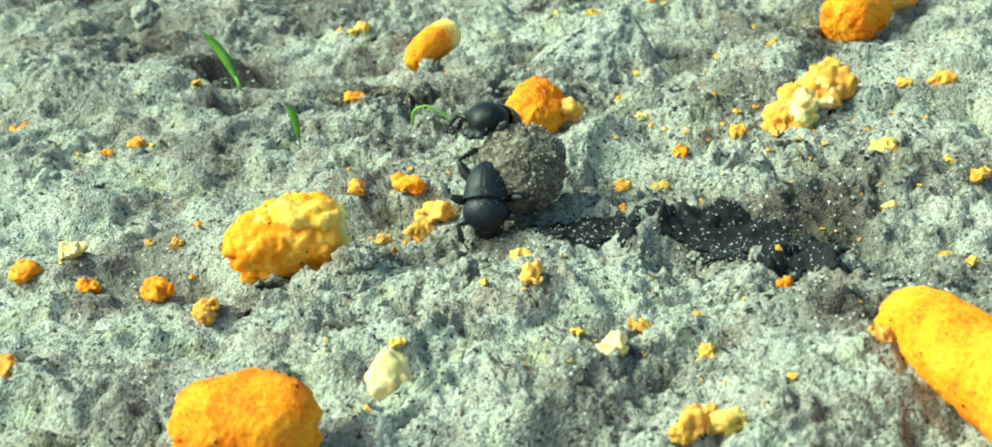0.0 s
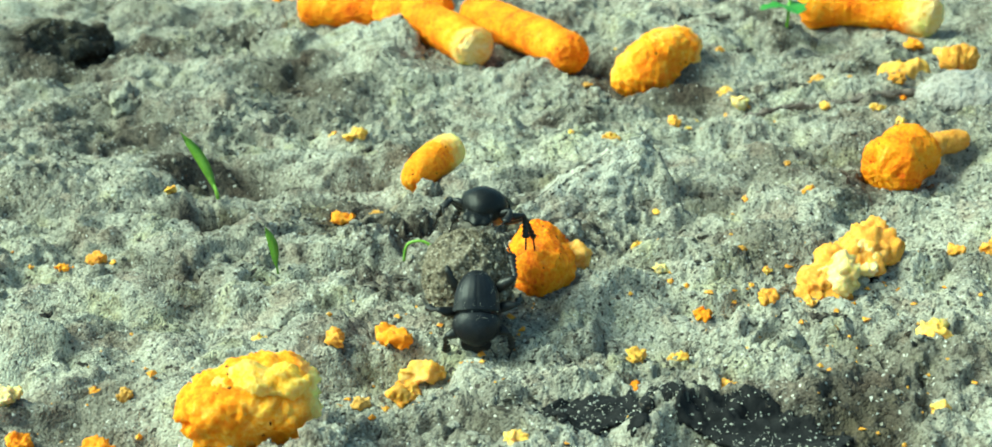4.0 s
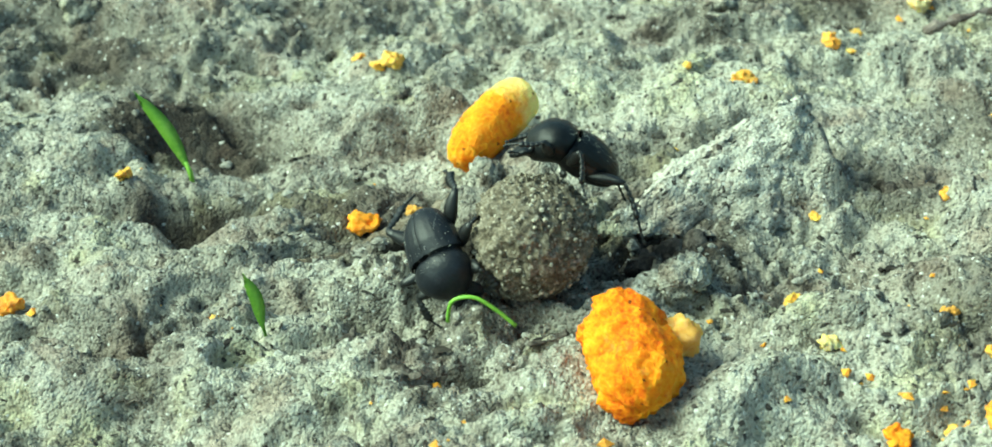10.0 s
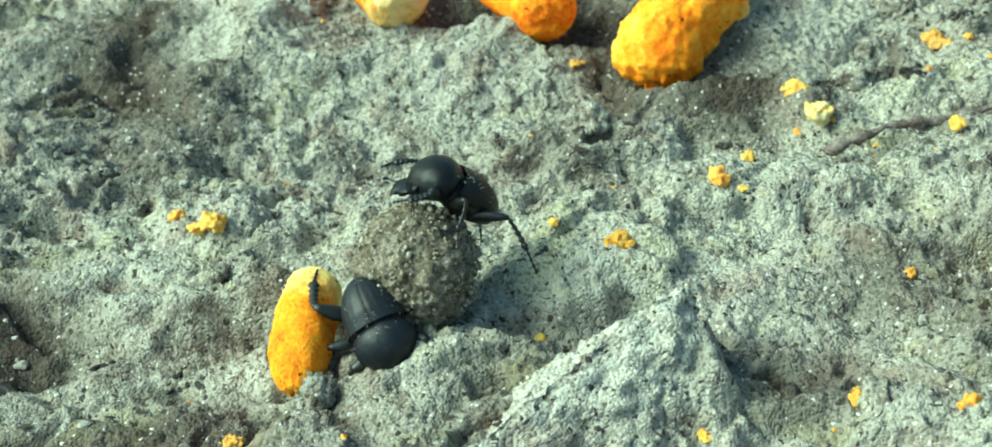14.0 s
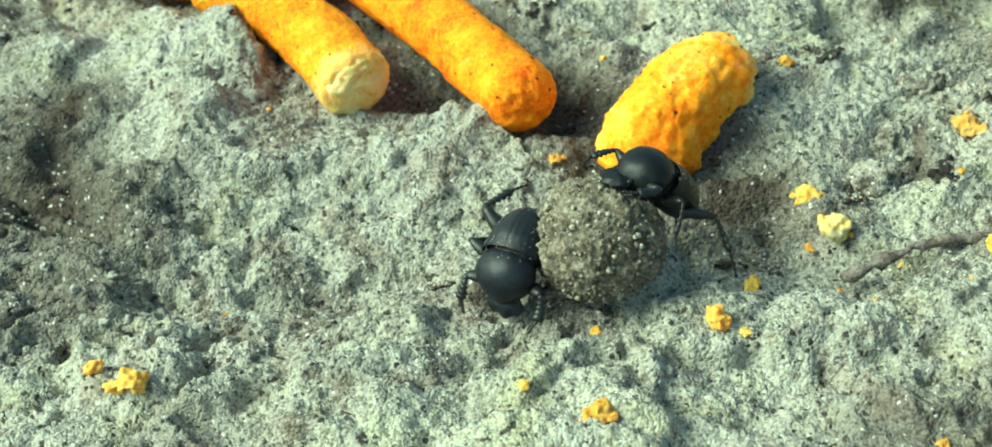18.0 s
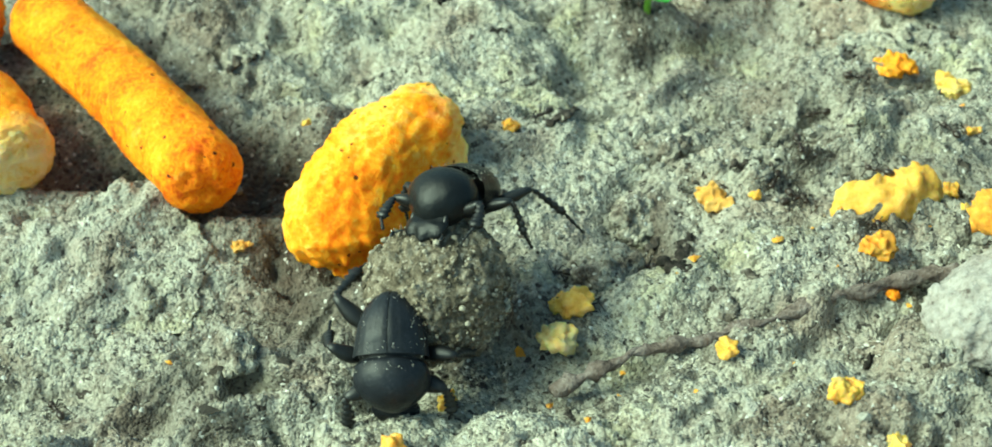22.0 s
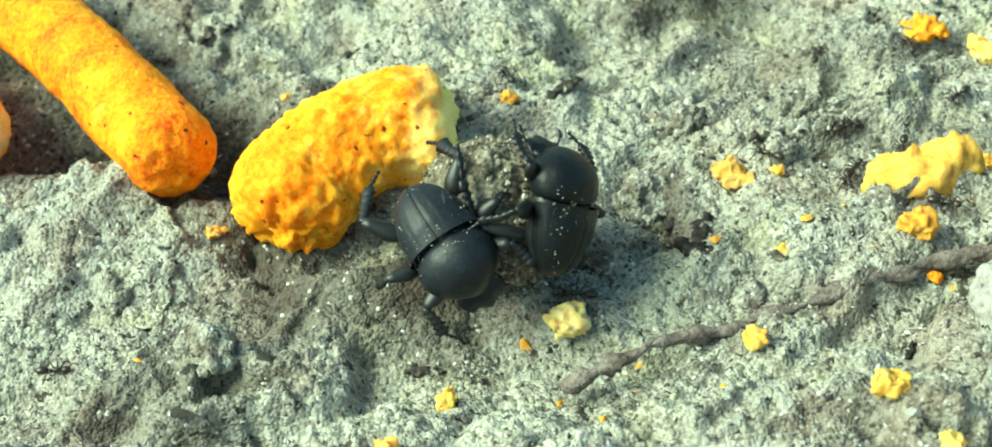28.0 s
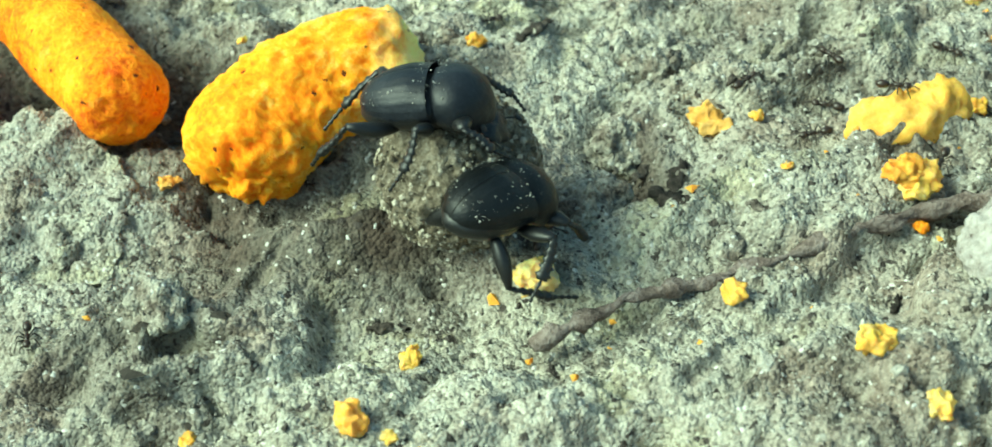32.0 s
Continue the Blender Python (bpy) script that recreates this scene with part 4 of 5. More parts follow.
def beetle(label, seed, size, hind, shell):
    """hind: knee, foot and toe of the right hind leg."""
    ob = thing("dung_beetle", at(0, 0, 1), label, "beetle", "dung beetles with their ball")
    part("wing_case", wing_case(1), shell, ob)
    part("wing_case", wing_case(-1), shell, ob)
    belly = blob((0.50, 0.80, 0.33), (0, -0.12, -0.04), 4)
    rough_up(belly, 0.02, 0.3, seed)
    part("belly", belly, LIMB, ob)
    bm = blob((0.57, 0.46, 0.42), (0, 0.40, -0.01), 4)
    for v in bm.verts:
        ahead = max(0, (v.co.y - 0.40) / 0.42)
        v.co.x *= 1 - 0.32 * ahead ** 2
        if v.co.y < 0.16:
            v.co.y = 0.16 + (v.co.y - 0.16) * 0.25
    rough_up(bm, 0.012, 0.12, seed + 1)
    part("pronotum", bowed(bm), shell, ob)
    bm = blob((0.36, 0.27, 0.11), (0, 0.86, -0.06), 4)
    for v in bm.verts:
        if v.co.y > 0.92:
            v.co.y += 0.035 * math.cos(v.co.x * 22)
            v.co.z -= 0.35 * (v.co.y - 0.92)
    rough_up(bm, 0.012, 0.1, seed + 2)
    head = part("head", bowed(bm), shell, ob)
    for s in (1, -1):
        part("eye", bowed(blob((0.045, 0.07, 0.045), (s * 0.29, 0.78, -0.03), 2)), LIMB, head)
        feeler = tube([(s * 0.24, 0.92, -0.10), (s * 0.36, 1.02, -0.06), (s * 0.42, 1.12, -0.03)], [0.018, 0.014, 0.016], 6)
        blob((0.035, 0.065, 0.03), (s * 0.44, 1.17, -0.02), 2, feeler)
        part("antenna", bowed(feeler), LIMB, head)
    legs = []
    for s in (1, -1):
        legs.append(leg_pieces(ob, "foreleg", (s * 0.34, 0.42, -0.24), (s * 0.74, 0.60, -0.12), (s * 0.78, 0.92, -0.46), (s * 0.66, 1.08, -0.66), 0.095))
        legs.append(leg_pieces(ob, "middle_leg", (s * 0.42, 0.02, -0.22), (s * 0.95, 0.00, 0.02), (s * 1.10, -0.25, -0.46), (s * 1.16, -0.46, -0.68), 0.090))
        legs.append(leg_pieces(ob, "hind_leg", (s * 0.34, -0.40, -0.20), *[(s * x, y, z) for x, y, z in hind], 0.098))
    pick = np.random.RandomState(seed)
    a, u = pick.uniform(-1.2, 1.2, 170), pick.uniform(-0.8, 0.40, 170)
    w = np.sqrt(np.maximum(0.05, 1 - (np.abs(u) / 0.95) ** 2.2))
    strewn("dust", beads(np.stack([0.56 * w * np.sin(a), u, 0.05 + 0.405 * w * np.cos(a)], -1), 0.003 + 0.010 * pick.rand(170) ** 3, pick), DUST, ob, "pale specks of dust")
    ob.scale = (size,) * 3
    return ob, legs


PULLER, PULLER_LEGS = beetle("black dung beetle clinging to the top of the ball", 3, 0.90, [(0.80, -0.80, 0.16), (1.02, -1.36, -0.14), (1.10, -1.78, -0.40)], SHELL)
PUSHER, PUSHER_LEGS = beetle("black dung beetle pushing the ball with its hind legs", 8, 0.90, [(0.82, -0.85, 0.12), (0.60, -1.42, -0.30), (0.40, -1.70, -0.55)], DUSTY_SHEEN_SHELL)


# ---- ants ----
def ant():
    ob = thing("ant", at(0, 0, 0), "small dark brown ant walking on the soil", "ant", "ants among the crumbs")
    part("head", blob((0.042, 0.050, 0.036), (0, 0.135, 0.062), 2), ANT, ob)
    bm = blob((0.026, 0.062, 0.028), (0, 0.045, 0.066), 2)
    blob((0.016, 0.022, 0.022), (0, -0.025, 0.064), 2, bm)
    part("thorax", bm, ANT, ob)
    part("abdomen", blob((0.048, 0.075, 0.046), (0, -0.115, 0.068), 2), ANT, ob)
    for s in (1, -1):
        part("antenna", tube([(s * 0.02, 0.17, 0.07), (s * 0.055, 0.21, 0.095), (s * 0.06, 0.265, 0.06)], [0.006] * 3, 5), ANT, ob)
        for y, reach in ((0.075, 0.10), (0.045, -0.01), (0.015, -0.12)):
            part("leg", tube([(s * 0.018, y, 0.06), (s * 0.085, y + reach * 0.45, 0.10), (s * 0.14, y + reach, 0.0)], [0.010, 0.008, 0.005], 5), ANT, ob)
    return ob


ANTS = [ant()]
ANTS[0].scale = (1.25,) * 3
for _ in range(15):
    ANTS.append(copy_thing(ANTS[0], at(0, 0, 0)))


# ---- plants, root, stone, litter ----
def blade(name, points, width, label, parent=None):
    """A narrow leaf with thickness, creased along its middle."""
    line = smooth_line(points, 16)
    bm = bmesh.new()
    rows = []
    for i, p in enumerate(line):
        u = i / 15
        lens = max(0.0, math.sin(math.pi * min(1, max(0, (u - 0.22) / 0.78)) ** 1.15))
        w = width * (0.24 + 0.76 * lens) * (1 if u < 0.88 else 0.15 + 0.85 * (1 - u) / 0.12)
        ahead = (line[min(i + 1, 15)] - line[max(i - 1, 0)]).normalized()
        side = ahead.cross(Vector((0.25, -1, 0.25))).normalized()
        face = side.cross(ahead).normalized()
        rows.append([bm.verts.new(p - side * w / 2 + face * 0.03), bm.verts.new(p), bm.verts.new(p + side * w / 2 + face * 0.03), bm.verts.new(p - face * 0.022)])
    for a, b in zip(rows, rows[1:]):
        for k in range(4):
            bm.faces.new((a[k], a[(k + 1) % 4], b[(k + 1) % 4], b[k]))
    bm.faces.new(rows[0])
    bm.faces.new(rows[-1])
    return part(name, bm, LEAF, parent, label)


def seedlings():
    z = z_soil(-7.1, -3.4)
    one = thing("seedling", at(-7.1, -3.4, z - 0.03), "green grass seedling with one arched blade", "seedling", "green seedlings")
    blade("blade", [(0.0, 0.0, 0.0), (-0.10, 0.05, 0.45), (-0.38, 0.12, 1.15), (-0.86, 0.2, 1.85)], 0.28, "", one)
    part("sheath", tube([(0, 0, -0.05), (0.0, 0, 0.2), (-0.07, 0.03, 0.42)], [0.05, 0.045, 0.035], 7), LEAF, one)
    z = z_soil(-4.95, -8.5)
    two = thing("seedling", at(-4.95, -8.5, z - 0.03), "small upright green seedling blade", "seedling", "green seedlings")
    blade("blade", [(0, 0, 0), (-0.04, 0, 0.35), (-0.08, 0.02, 0.8), (-0.24, 0.05, 1.25)], 0.22, "", two)
    z = z_soil(-1.6, -8.8)
    curl = thing("grass_curl", at(-1.6, -8.8, z), "thin green grass thread bent in an arch", "grass")
    part("stalk", tube(smooth_line([(-0.35, 0.1, 0.0), (-0.25, 0.05, 0.42), (0.1, 0, 0.52), (0.45, -0.05, 0.30), (0.75, -0.1, 0.02)], 18), [0.035] * 18, 7), LEAF, curl)
    z = z_soil(10.5, 11.0)
    plant = thing("seedling", at(10.5, 11.0, z), "broad-leaved green seedling sprouting from soil", "seedling", "green seedlings")
    part("stem", tube([(0, 0, -0.1), (0.05, 0, 0.3), (0.1, 0.1, 0.75), (0.15, 0.35, 1.1)], [0.07, 0.06, 0.05, 0.04], 7), LEAF, plant)

    def lobe(tip, wide, turn, lift):
        bm = blob((wide, tip / 2, 0.025), (0, tip / 2, 0), 4)
        for v in bm.verts:
            v.co.x *= 1 - 0.35 * abs(math.sin(v.co.y / tip * 7))
            v.co.z += -0.25 * v.co.y ** 2 / tip + 0.25 * abs(v.co.x)
        leaf = part("leaf", bm, LEAF_D, plant)
        leaf.matrix_basis = at(0.05, 0.05, lift, 12, 0, turn)

    lobe(0.95, 0.46, 95, 0.66)
    lobe(0.95, 0.58, 190, 0.70)
    lobe(0.62, 0.34, -70, 0.72)
    lobe(0.80, 0.26, 35, 1.2)
    lobe(0.70, 0.24, -20, 1.25)


seedlings()


def root():
    pts = smooth_line([(7.7, 2.05, 0.05), (8.5, 2.25, 0.16), (9.3, 2.42, 0.20), (10.2, 2.60, 0.20), (11.6, 2.82, 0.25), (12.7, 3.0, 0.34), (13.6, 3.15, 0.30)], 44)
    line = [Vector((p.x, p.y + 0.03 * math.sin(p.x * 5), p.z + float(land(p.x, p.y)) - 0.10 + 0.05 * math.sin(p.x * 2.3))) for p in pts]
    bm = tube(line, [0.050 + 0.02 * math.sin(i * 0.9) ** 2 + 0.035 * (i / 44) for i in range(44)], 14)
    rough_up(bm, 0.09, 0.35, 5)
    rough_up(bm, 0.05, 0.09, 6)
    ob = thing("root", at(0, 0, 0), "dry greyish-brown root lying half buried in soil", "root")
    part("stem", bm, ROOT, ob)
    for k, turn in ((9, 1.0), (20, -0.8), (31, 0.9)):
        p = line[k]
        side = [p, p + Vector((0.18, 0.14 * turn, 0.02)), p + Vector((0.42, 0.22 * turn, -0.10)), p + Vector((0.62, 0.36 * turn, -0.25))]
        part("rootlet", tube(smooth_line(side, 9), [0.05 - 0.004 * n for n in range(9)], 7), ROOT, ob)
    way = [(-4.6, -6.7), (-3.8, -6.0), (-3.1, -5.4), (-2.5, -4.9), (-1.9, -4.5)]
    bm = tube(smooth_line([(x, y, z_soil(x, y, 0.3) + 0.15) for x, y in way], 26), [0.06 + 0.10 * math.sin(i / 25 * 3.14) for i in range(26)], 10, squash=0.6)
    rough_up(bm, 0.09, 0.30, 6)
    rough_up(bm, 0.05, 0.09, 8)
    tagged(part("twig", bm, TWIG), "pale brown twig half sunk in the soil crust", "twig")


root()


def pale_stone():
    bm = blob((1.50, 1.15, 0.92), sub=6)
    rough_up(bm, 0.16, 1.1, 4, 2)
    rough_up(bm, 0.06, 0.26, 5, 3)
    rough_up(bm, 0.025, 0.08, 6, 2)
    granular(bm, 0.018, 0.10, 7)
    ob = part("stone", bm, STONE)
    ob.matrix_basis = at(14.2, 1.95, 0.34, 0, 0, 12)
    tagged(ob, "pale pinkish-grey pitted stone with crumbs on top", "stone")


pale_stone()


def chip(x, y, length, turn, thick=0.10, label="black splinter of charred bark on soil"):
    seed = int(abs(x * 37 + y * 11)) + 2
    n = 15
    line = [(length * (i / (n - 1) - 0.5), 0.10 * length * noise.noise(Vector((i * 0.6, seed, 0))), 0.02 * math.sin(i)) for i in range(n)]
    bm = tube(line, [thick * (0.45 + 0.75 * math.sin(math.pi * (0.1 + 0.8 * i / (n - 1)))) for i in range(n)], 10, squash=0.5)
    rough_up(bm, thick * 1.1, thick * 1.6, seed)
    rough_up(bm, thick * 0.7, thick * 0.5, seed + 1)
    ob = part("bark_chip", bm, CHIP)
    ob.matrix_basis = at(x, y, z_soil(x, y) + thick * 0.35, 0, 0, turn)
    return tagged(ob, label, "bark chip", "bark chips on the soil")


chip(1.45, -7.05, 1.1, 40, 0.17)
chip(2.1, -6.3, 0.9, 62, 0.15)
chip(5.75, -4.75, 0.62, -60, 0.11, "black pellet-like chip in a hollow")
chip(7.3, -12.35, 0.75, -6, 0.09)
chip(-1.9, -2.4, 0.6, 80, 0.07)
chip(-3.2, -0.9, 0.45, 75, 0.05)
chip(8.2, 13.1, 1.2, 8, 0.17, "dark brown flake of bark on soil")
chip(7.7, 13.0, 0.7, -14, 0.14, "dark brown flake of bark on soil")
chip(7.1, 12.2, 0.6, 40, 0.12, "dark brown flake of bark on soil")
chip(10.0, 4.9, 0.9, 70, 0.07, "dark splinter standing in a crack")
chip(9.5, 5.9, 0.8, 60, 0.06)
chip(9.7, 3.9, 0.6, -40, 0.09)
chip(-0.5, 3.05, 0.7, 25, 0.07)
chip(-1.0, 3.7, 0.55, 70, 0.05)
chip(6.0, 3.1, 0.5, -20, 0.06)
# dark strip added as the shade below the crust's ledge
chip(-7.3, -4.55, 1.6, 6, 0.15, "dark strip standing in for shade under the edge of the soil crust")
chip(3.2, 10.9, 0.6, 60, 0.08)
chip(5.6, 10.6, 0.5, 20, 0.07)
chip(8.6, 8.0, 0.7, 35, 0.08)
chip(-4.9, -17.9, 0.6, 8, 0.08)
chip(-6.7, -17.6, 0.5, 30, 0.08)
chip(-3.0, -20.5, 1.2, -12, 0.07)
chip(2.3, -22.0, 1.4, 20, 0.14)


LITTER = [(-6.61, -17.72, 0.5), (-5.24, -19.19, 0.9), (-2.53, -20.58, 0.7), (-8.36, -13.58, 0.7), (-6.81, -10.06, 0.5), (-9.69, -11.87, 0.6), (-0.93, -22.5, 0.5), (-7.9, -21.2, 0.6), (-3.63, -8.85, 0.6), (-2.64, -9.78, 0.8), (-5.19, -2.37, 0.4),
          (-3.98, -2.64, 0.6), (-2.71, -1.91, 0.4), (-0.34, -8.9, 0.7), (2.85, 11.7, 0.5), (2.24, 10.9, 0.5), (3.58, 10.94, 0.4), (4.76, 9.72, 0.4), (7.86, 10.58, 0.35), (9.7, 5.5, 0.6), (10.74, 3.45, 0.4), (11.23, 6.22, 0.45), (12.0, 1.9, 0.3), (1.67, -6.58, 0.9), (5.36, -7.11, 0.4)]
for k, (x, y, length) in enumerate(LITTER):
    chip(x, y, length, (k * 53) % 150 - 60, 0.03 + 0.05 * length, "black crumbling flake of plant litter on soil")


def clod(x, y, size):
    """A loose knobbly lump of the same soil."""
    seed = int(abs(x * 53 + y * 29)) + 5
    pick = random.Random(seed)
    bm = blob((size * 0.55 * pick.uniform(0.85, 1.2), size * 0.5 * pick.uniform(0.8, 1.1), size * 0.42), sub=4)
    rough_up(bm, size * 0.20, size * 0.45, seed, 2)
    rough_up(bm, size * 0.12, size * 0.16, seed + 1, 3)
    rough_up(bm, size * 0.05, size * 0.06, seed + 2, 2)
    ob = part("soil_clod", bm, SOIL)
    ob.matrix_basis = at(x, y, z_soil(x, y, size * 0.3) + size * 0.08, 0, 0, (seed * 41) % 360)
    return tagged(ob, "knobbly grey clod of dry soil", "soil clod", "loose soil clods")


def crag(points, seed, label, material=None):
    """A broken block of crust: a hull with a rough, crumbling surface."""
    bm = bmesh.new()
    for p in points:
        bm.verts.new(p)
    bmesh.ops.convex_hull(bm, input=bm.verts[:])
    bmesh.ops.triangulate(bm, faces=bm.faces[:])
    for _ in range(5):
        bmesh.ops.subdivide_edges(bm, edges=[e for e in bm.edges if e.calc_length() > 0.11], cuts=1, use_grid_fill=True)
        bmesh.ops.triangulate(bm, faces=bm.faces[:])
    bmesh.ops.smooth_vert(bm, verts=bm.verts[:], factor=0.5, use_axis_x=True, use_axis_y=True, use_axis_z=True)
    bmesh.ops.smooth_vert(bm, verts=bm.verts[:], factor=0.5, use_axis_x=True, use_axis_y=True, use_axis_z=True)
    rough_up(bm, 0.20, 0.9, seed, 3)
    rough_up(bm, 0.11, 0.30, seed + 1, 3)
    rough_up(bm, 0.05, 0.11, seed + 2, 2)
    return tagged(part("crust_block", bm, material or SOIL), label, "soil crust", "broken blocks of soil crust")


crag([(4.3, -3.9, 1.65), (3.6, -4.1, 1.45), (0.3, -6.1, 0.15), (1.6, -5.2, 0.55), (3.2, -6.0, -0.2), (4.4, -5.2, -0.2), (4.75, -4.3, -0.2), (4.65, -3.4, -0.2), (3.2, -2.9, -0.2), (0.6, -5.0, -0.2)], 3, "pale pointed block of dry soil crust with a steep broken side", PALE_SOIL)
crag([(-2.8, 10.6, 1.25), (-2.3, 9.6, 0.95), (-1.75, 8.7, -0.3), (-2.2, 7.1, -0.5), (-4.0, 7.2, -0.5), (-5.9, 8.6, -0.5), (-4.2, 10.4, 0.75), (-3.3, 12.4, -0.3), (-2.2, 11.6, -0.3)], 5, "steep grey mound of dry soil beside the corn puffs", GREY_SOIL)
# the third block, in darker soil, is added to cast shade over the burrow
crag([(-16.0, 10.1, 1.0), (-15.0, 11.6, 1.15), (-13.2, 12.2, 0.8), (-15.3, 10.0, -0.3), (-16.9, 10.4, -0.3), (-15.6, 12.9, -0.3), (-12.8, 12.7, -0.3), (-13.3, 11.5, 0.2), (-15.0, 10.9, 0.5)], 9, "dark heap of soil added to shade a burrow", DARK_SOIL)
crag([(2.0, 7.45, 0.62), (0.9, 7.0, 0.30), (-0.8, 6.6, 0.15), (2.9, 6.2, 0.05), (2.6, 4.8, -0.65), (0.2, 4.6, -0.65), (-2.2, 5.6, -0.6), (1.8, 8.0, -0.4), (-1.0, 7.3, -0.4)], 7, "low lit shelf of soil crust with a sharp far edge")

clod(8.76, 4.30, 0.83)
clod(10.26, 3.10, 0.50)
clod(10.26, 7.31, 0.58)
clod(10.03, 7.36, 0.63)
clod(9.48, 6.16, 0.61)
clod(1.88, -7.88, 0.86)
clod(-0.94, -9.22, 0.72)
clod(-5.07, -5.53, 0.67)
clod(3.37, 3.17, 0.68)
clod(-10.98, 4.21, 1.09)
clod(6.94, -5.34, 0.57)
clod(-1.51, -3.94, 0.69)
clod(-5.46, -7.83, 0.56)
clod(9.47, 5.84, 0.55)
clod(8.59, 4.61, 0.58)
clod(-0.74, -18.71, 0.70)
clod(4.33, -20.92, 0.66)
clod(-3.11, -17.84, 0.94)


def charred(cx, cy, rx, ry, turn, seed):
    """A thin crumpled flake of charred leaf lying over the lumps."""
    c, s = math.cos(radians(turn)), math.sin(radians(turn))
    n = 70
    us = np.linspace(-1.25, 1.25, n)
    gu, gv = np.meshgrid(us, us)
    edge = np.hypot(gu, gv) + 0.34 * lattice(gu * 2.2 + seed, gv * 2.2, 31) + 0.14 * lattice(gu * 7 + seed, gv * 7, 32)
    x, y = cx + gu * rx * c - gv * ry * s, cy + gu * rx * s + gv * ry * c
    z = np.maximum(0.55 * land(x, y) + 0.45 * soil(x, y), soil(x, y) - 0.02) + 0.07 + 0.05 * lattice(x / 0.35, y / 0.35, 33)
    bm = bmesh.new()
    top = {}
    for i in range(n):
        for j in range(n):
            top[i, j] = (x[i, j] - cx, y[i, j] - cy, z[i, j])
    up, low = {}, {}
    inside = edge < 0.85
    for i in range(n - 1):
        for j in range(n - 1):
            if inside[i:i + 2, j:j + 2].all():
                for store, drop in ((up, 0.0), (low, 0.07)):
                    quad = []
                    for k in ((i, j), (i, j + 1), (i + 1, j + 1), (i + 1, j)):
                        if k not in store:
                            p = top[k]
                            store[k] = bm.verts.new((p[0], p[1], p[2] - drop))
                        quad.append(store[k])
                    bm.faces.new(quad if drop == 0 else quad[::-1])
    rim = [e for e in bm.edges if e.is_boundary]
    pairs = {up[k]: low[k] for k in up}
    for e in rim:
        a, b = e.verts
        if a in pairs and b in pairs:
            bm.faces.new((a, b, pairs[b], pairs[a]))
    ob = part("charred_leaf", bm, CHAR)
    ob.matrix_basis = at(cx, cy, 0)
    tagged(ob, "black charred leaf flake dusted with sand", "charred leaf", "charred leaf flakes")


charred(2.0, -16.1, 1.5, 0.75, 4, 1)
charred(4.9, -16.4, 2.0, 0.80, -24, 2)
charred(6.2, -18.2, 1.3, 0.9, -35, 3)
xs, ys = np.concatenate([rng.normal(2.0, 0.8, 160), rng.normal(5.2, 1.1, 260)]), np.concatenate([rng.normal(-16.1, 0.4, 160), rng.normal(-16.9, 0.7, 260)])
verts, faces = scatter(xs, ys, 0.025 + 0.055 * rng.rand(420) ** 3, rng)
lift = np.maximum(0.55 * (land(xs, ys) - soil(xs, ys)), -0.02) + 0.10
verts[:, 2] += np.repeat(np.maximum(lift, 0.0), 6)
loose("sand_grains", (verts, faces), DUST, "pale sand grains strewn over the charred leaf", "sand")


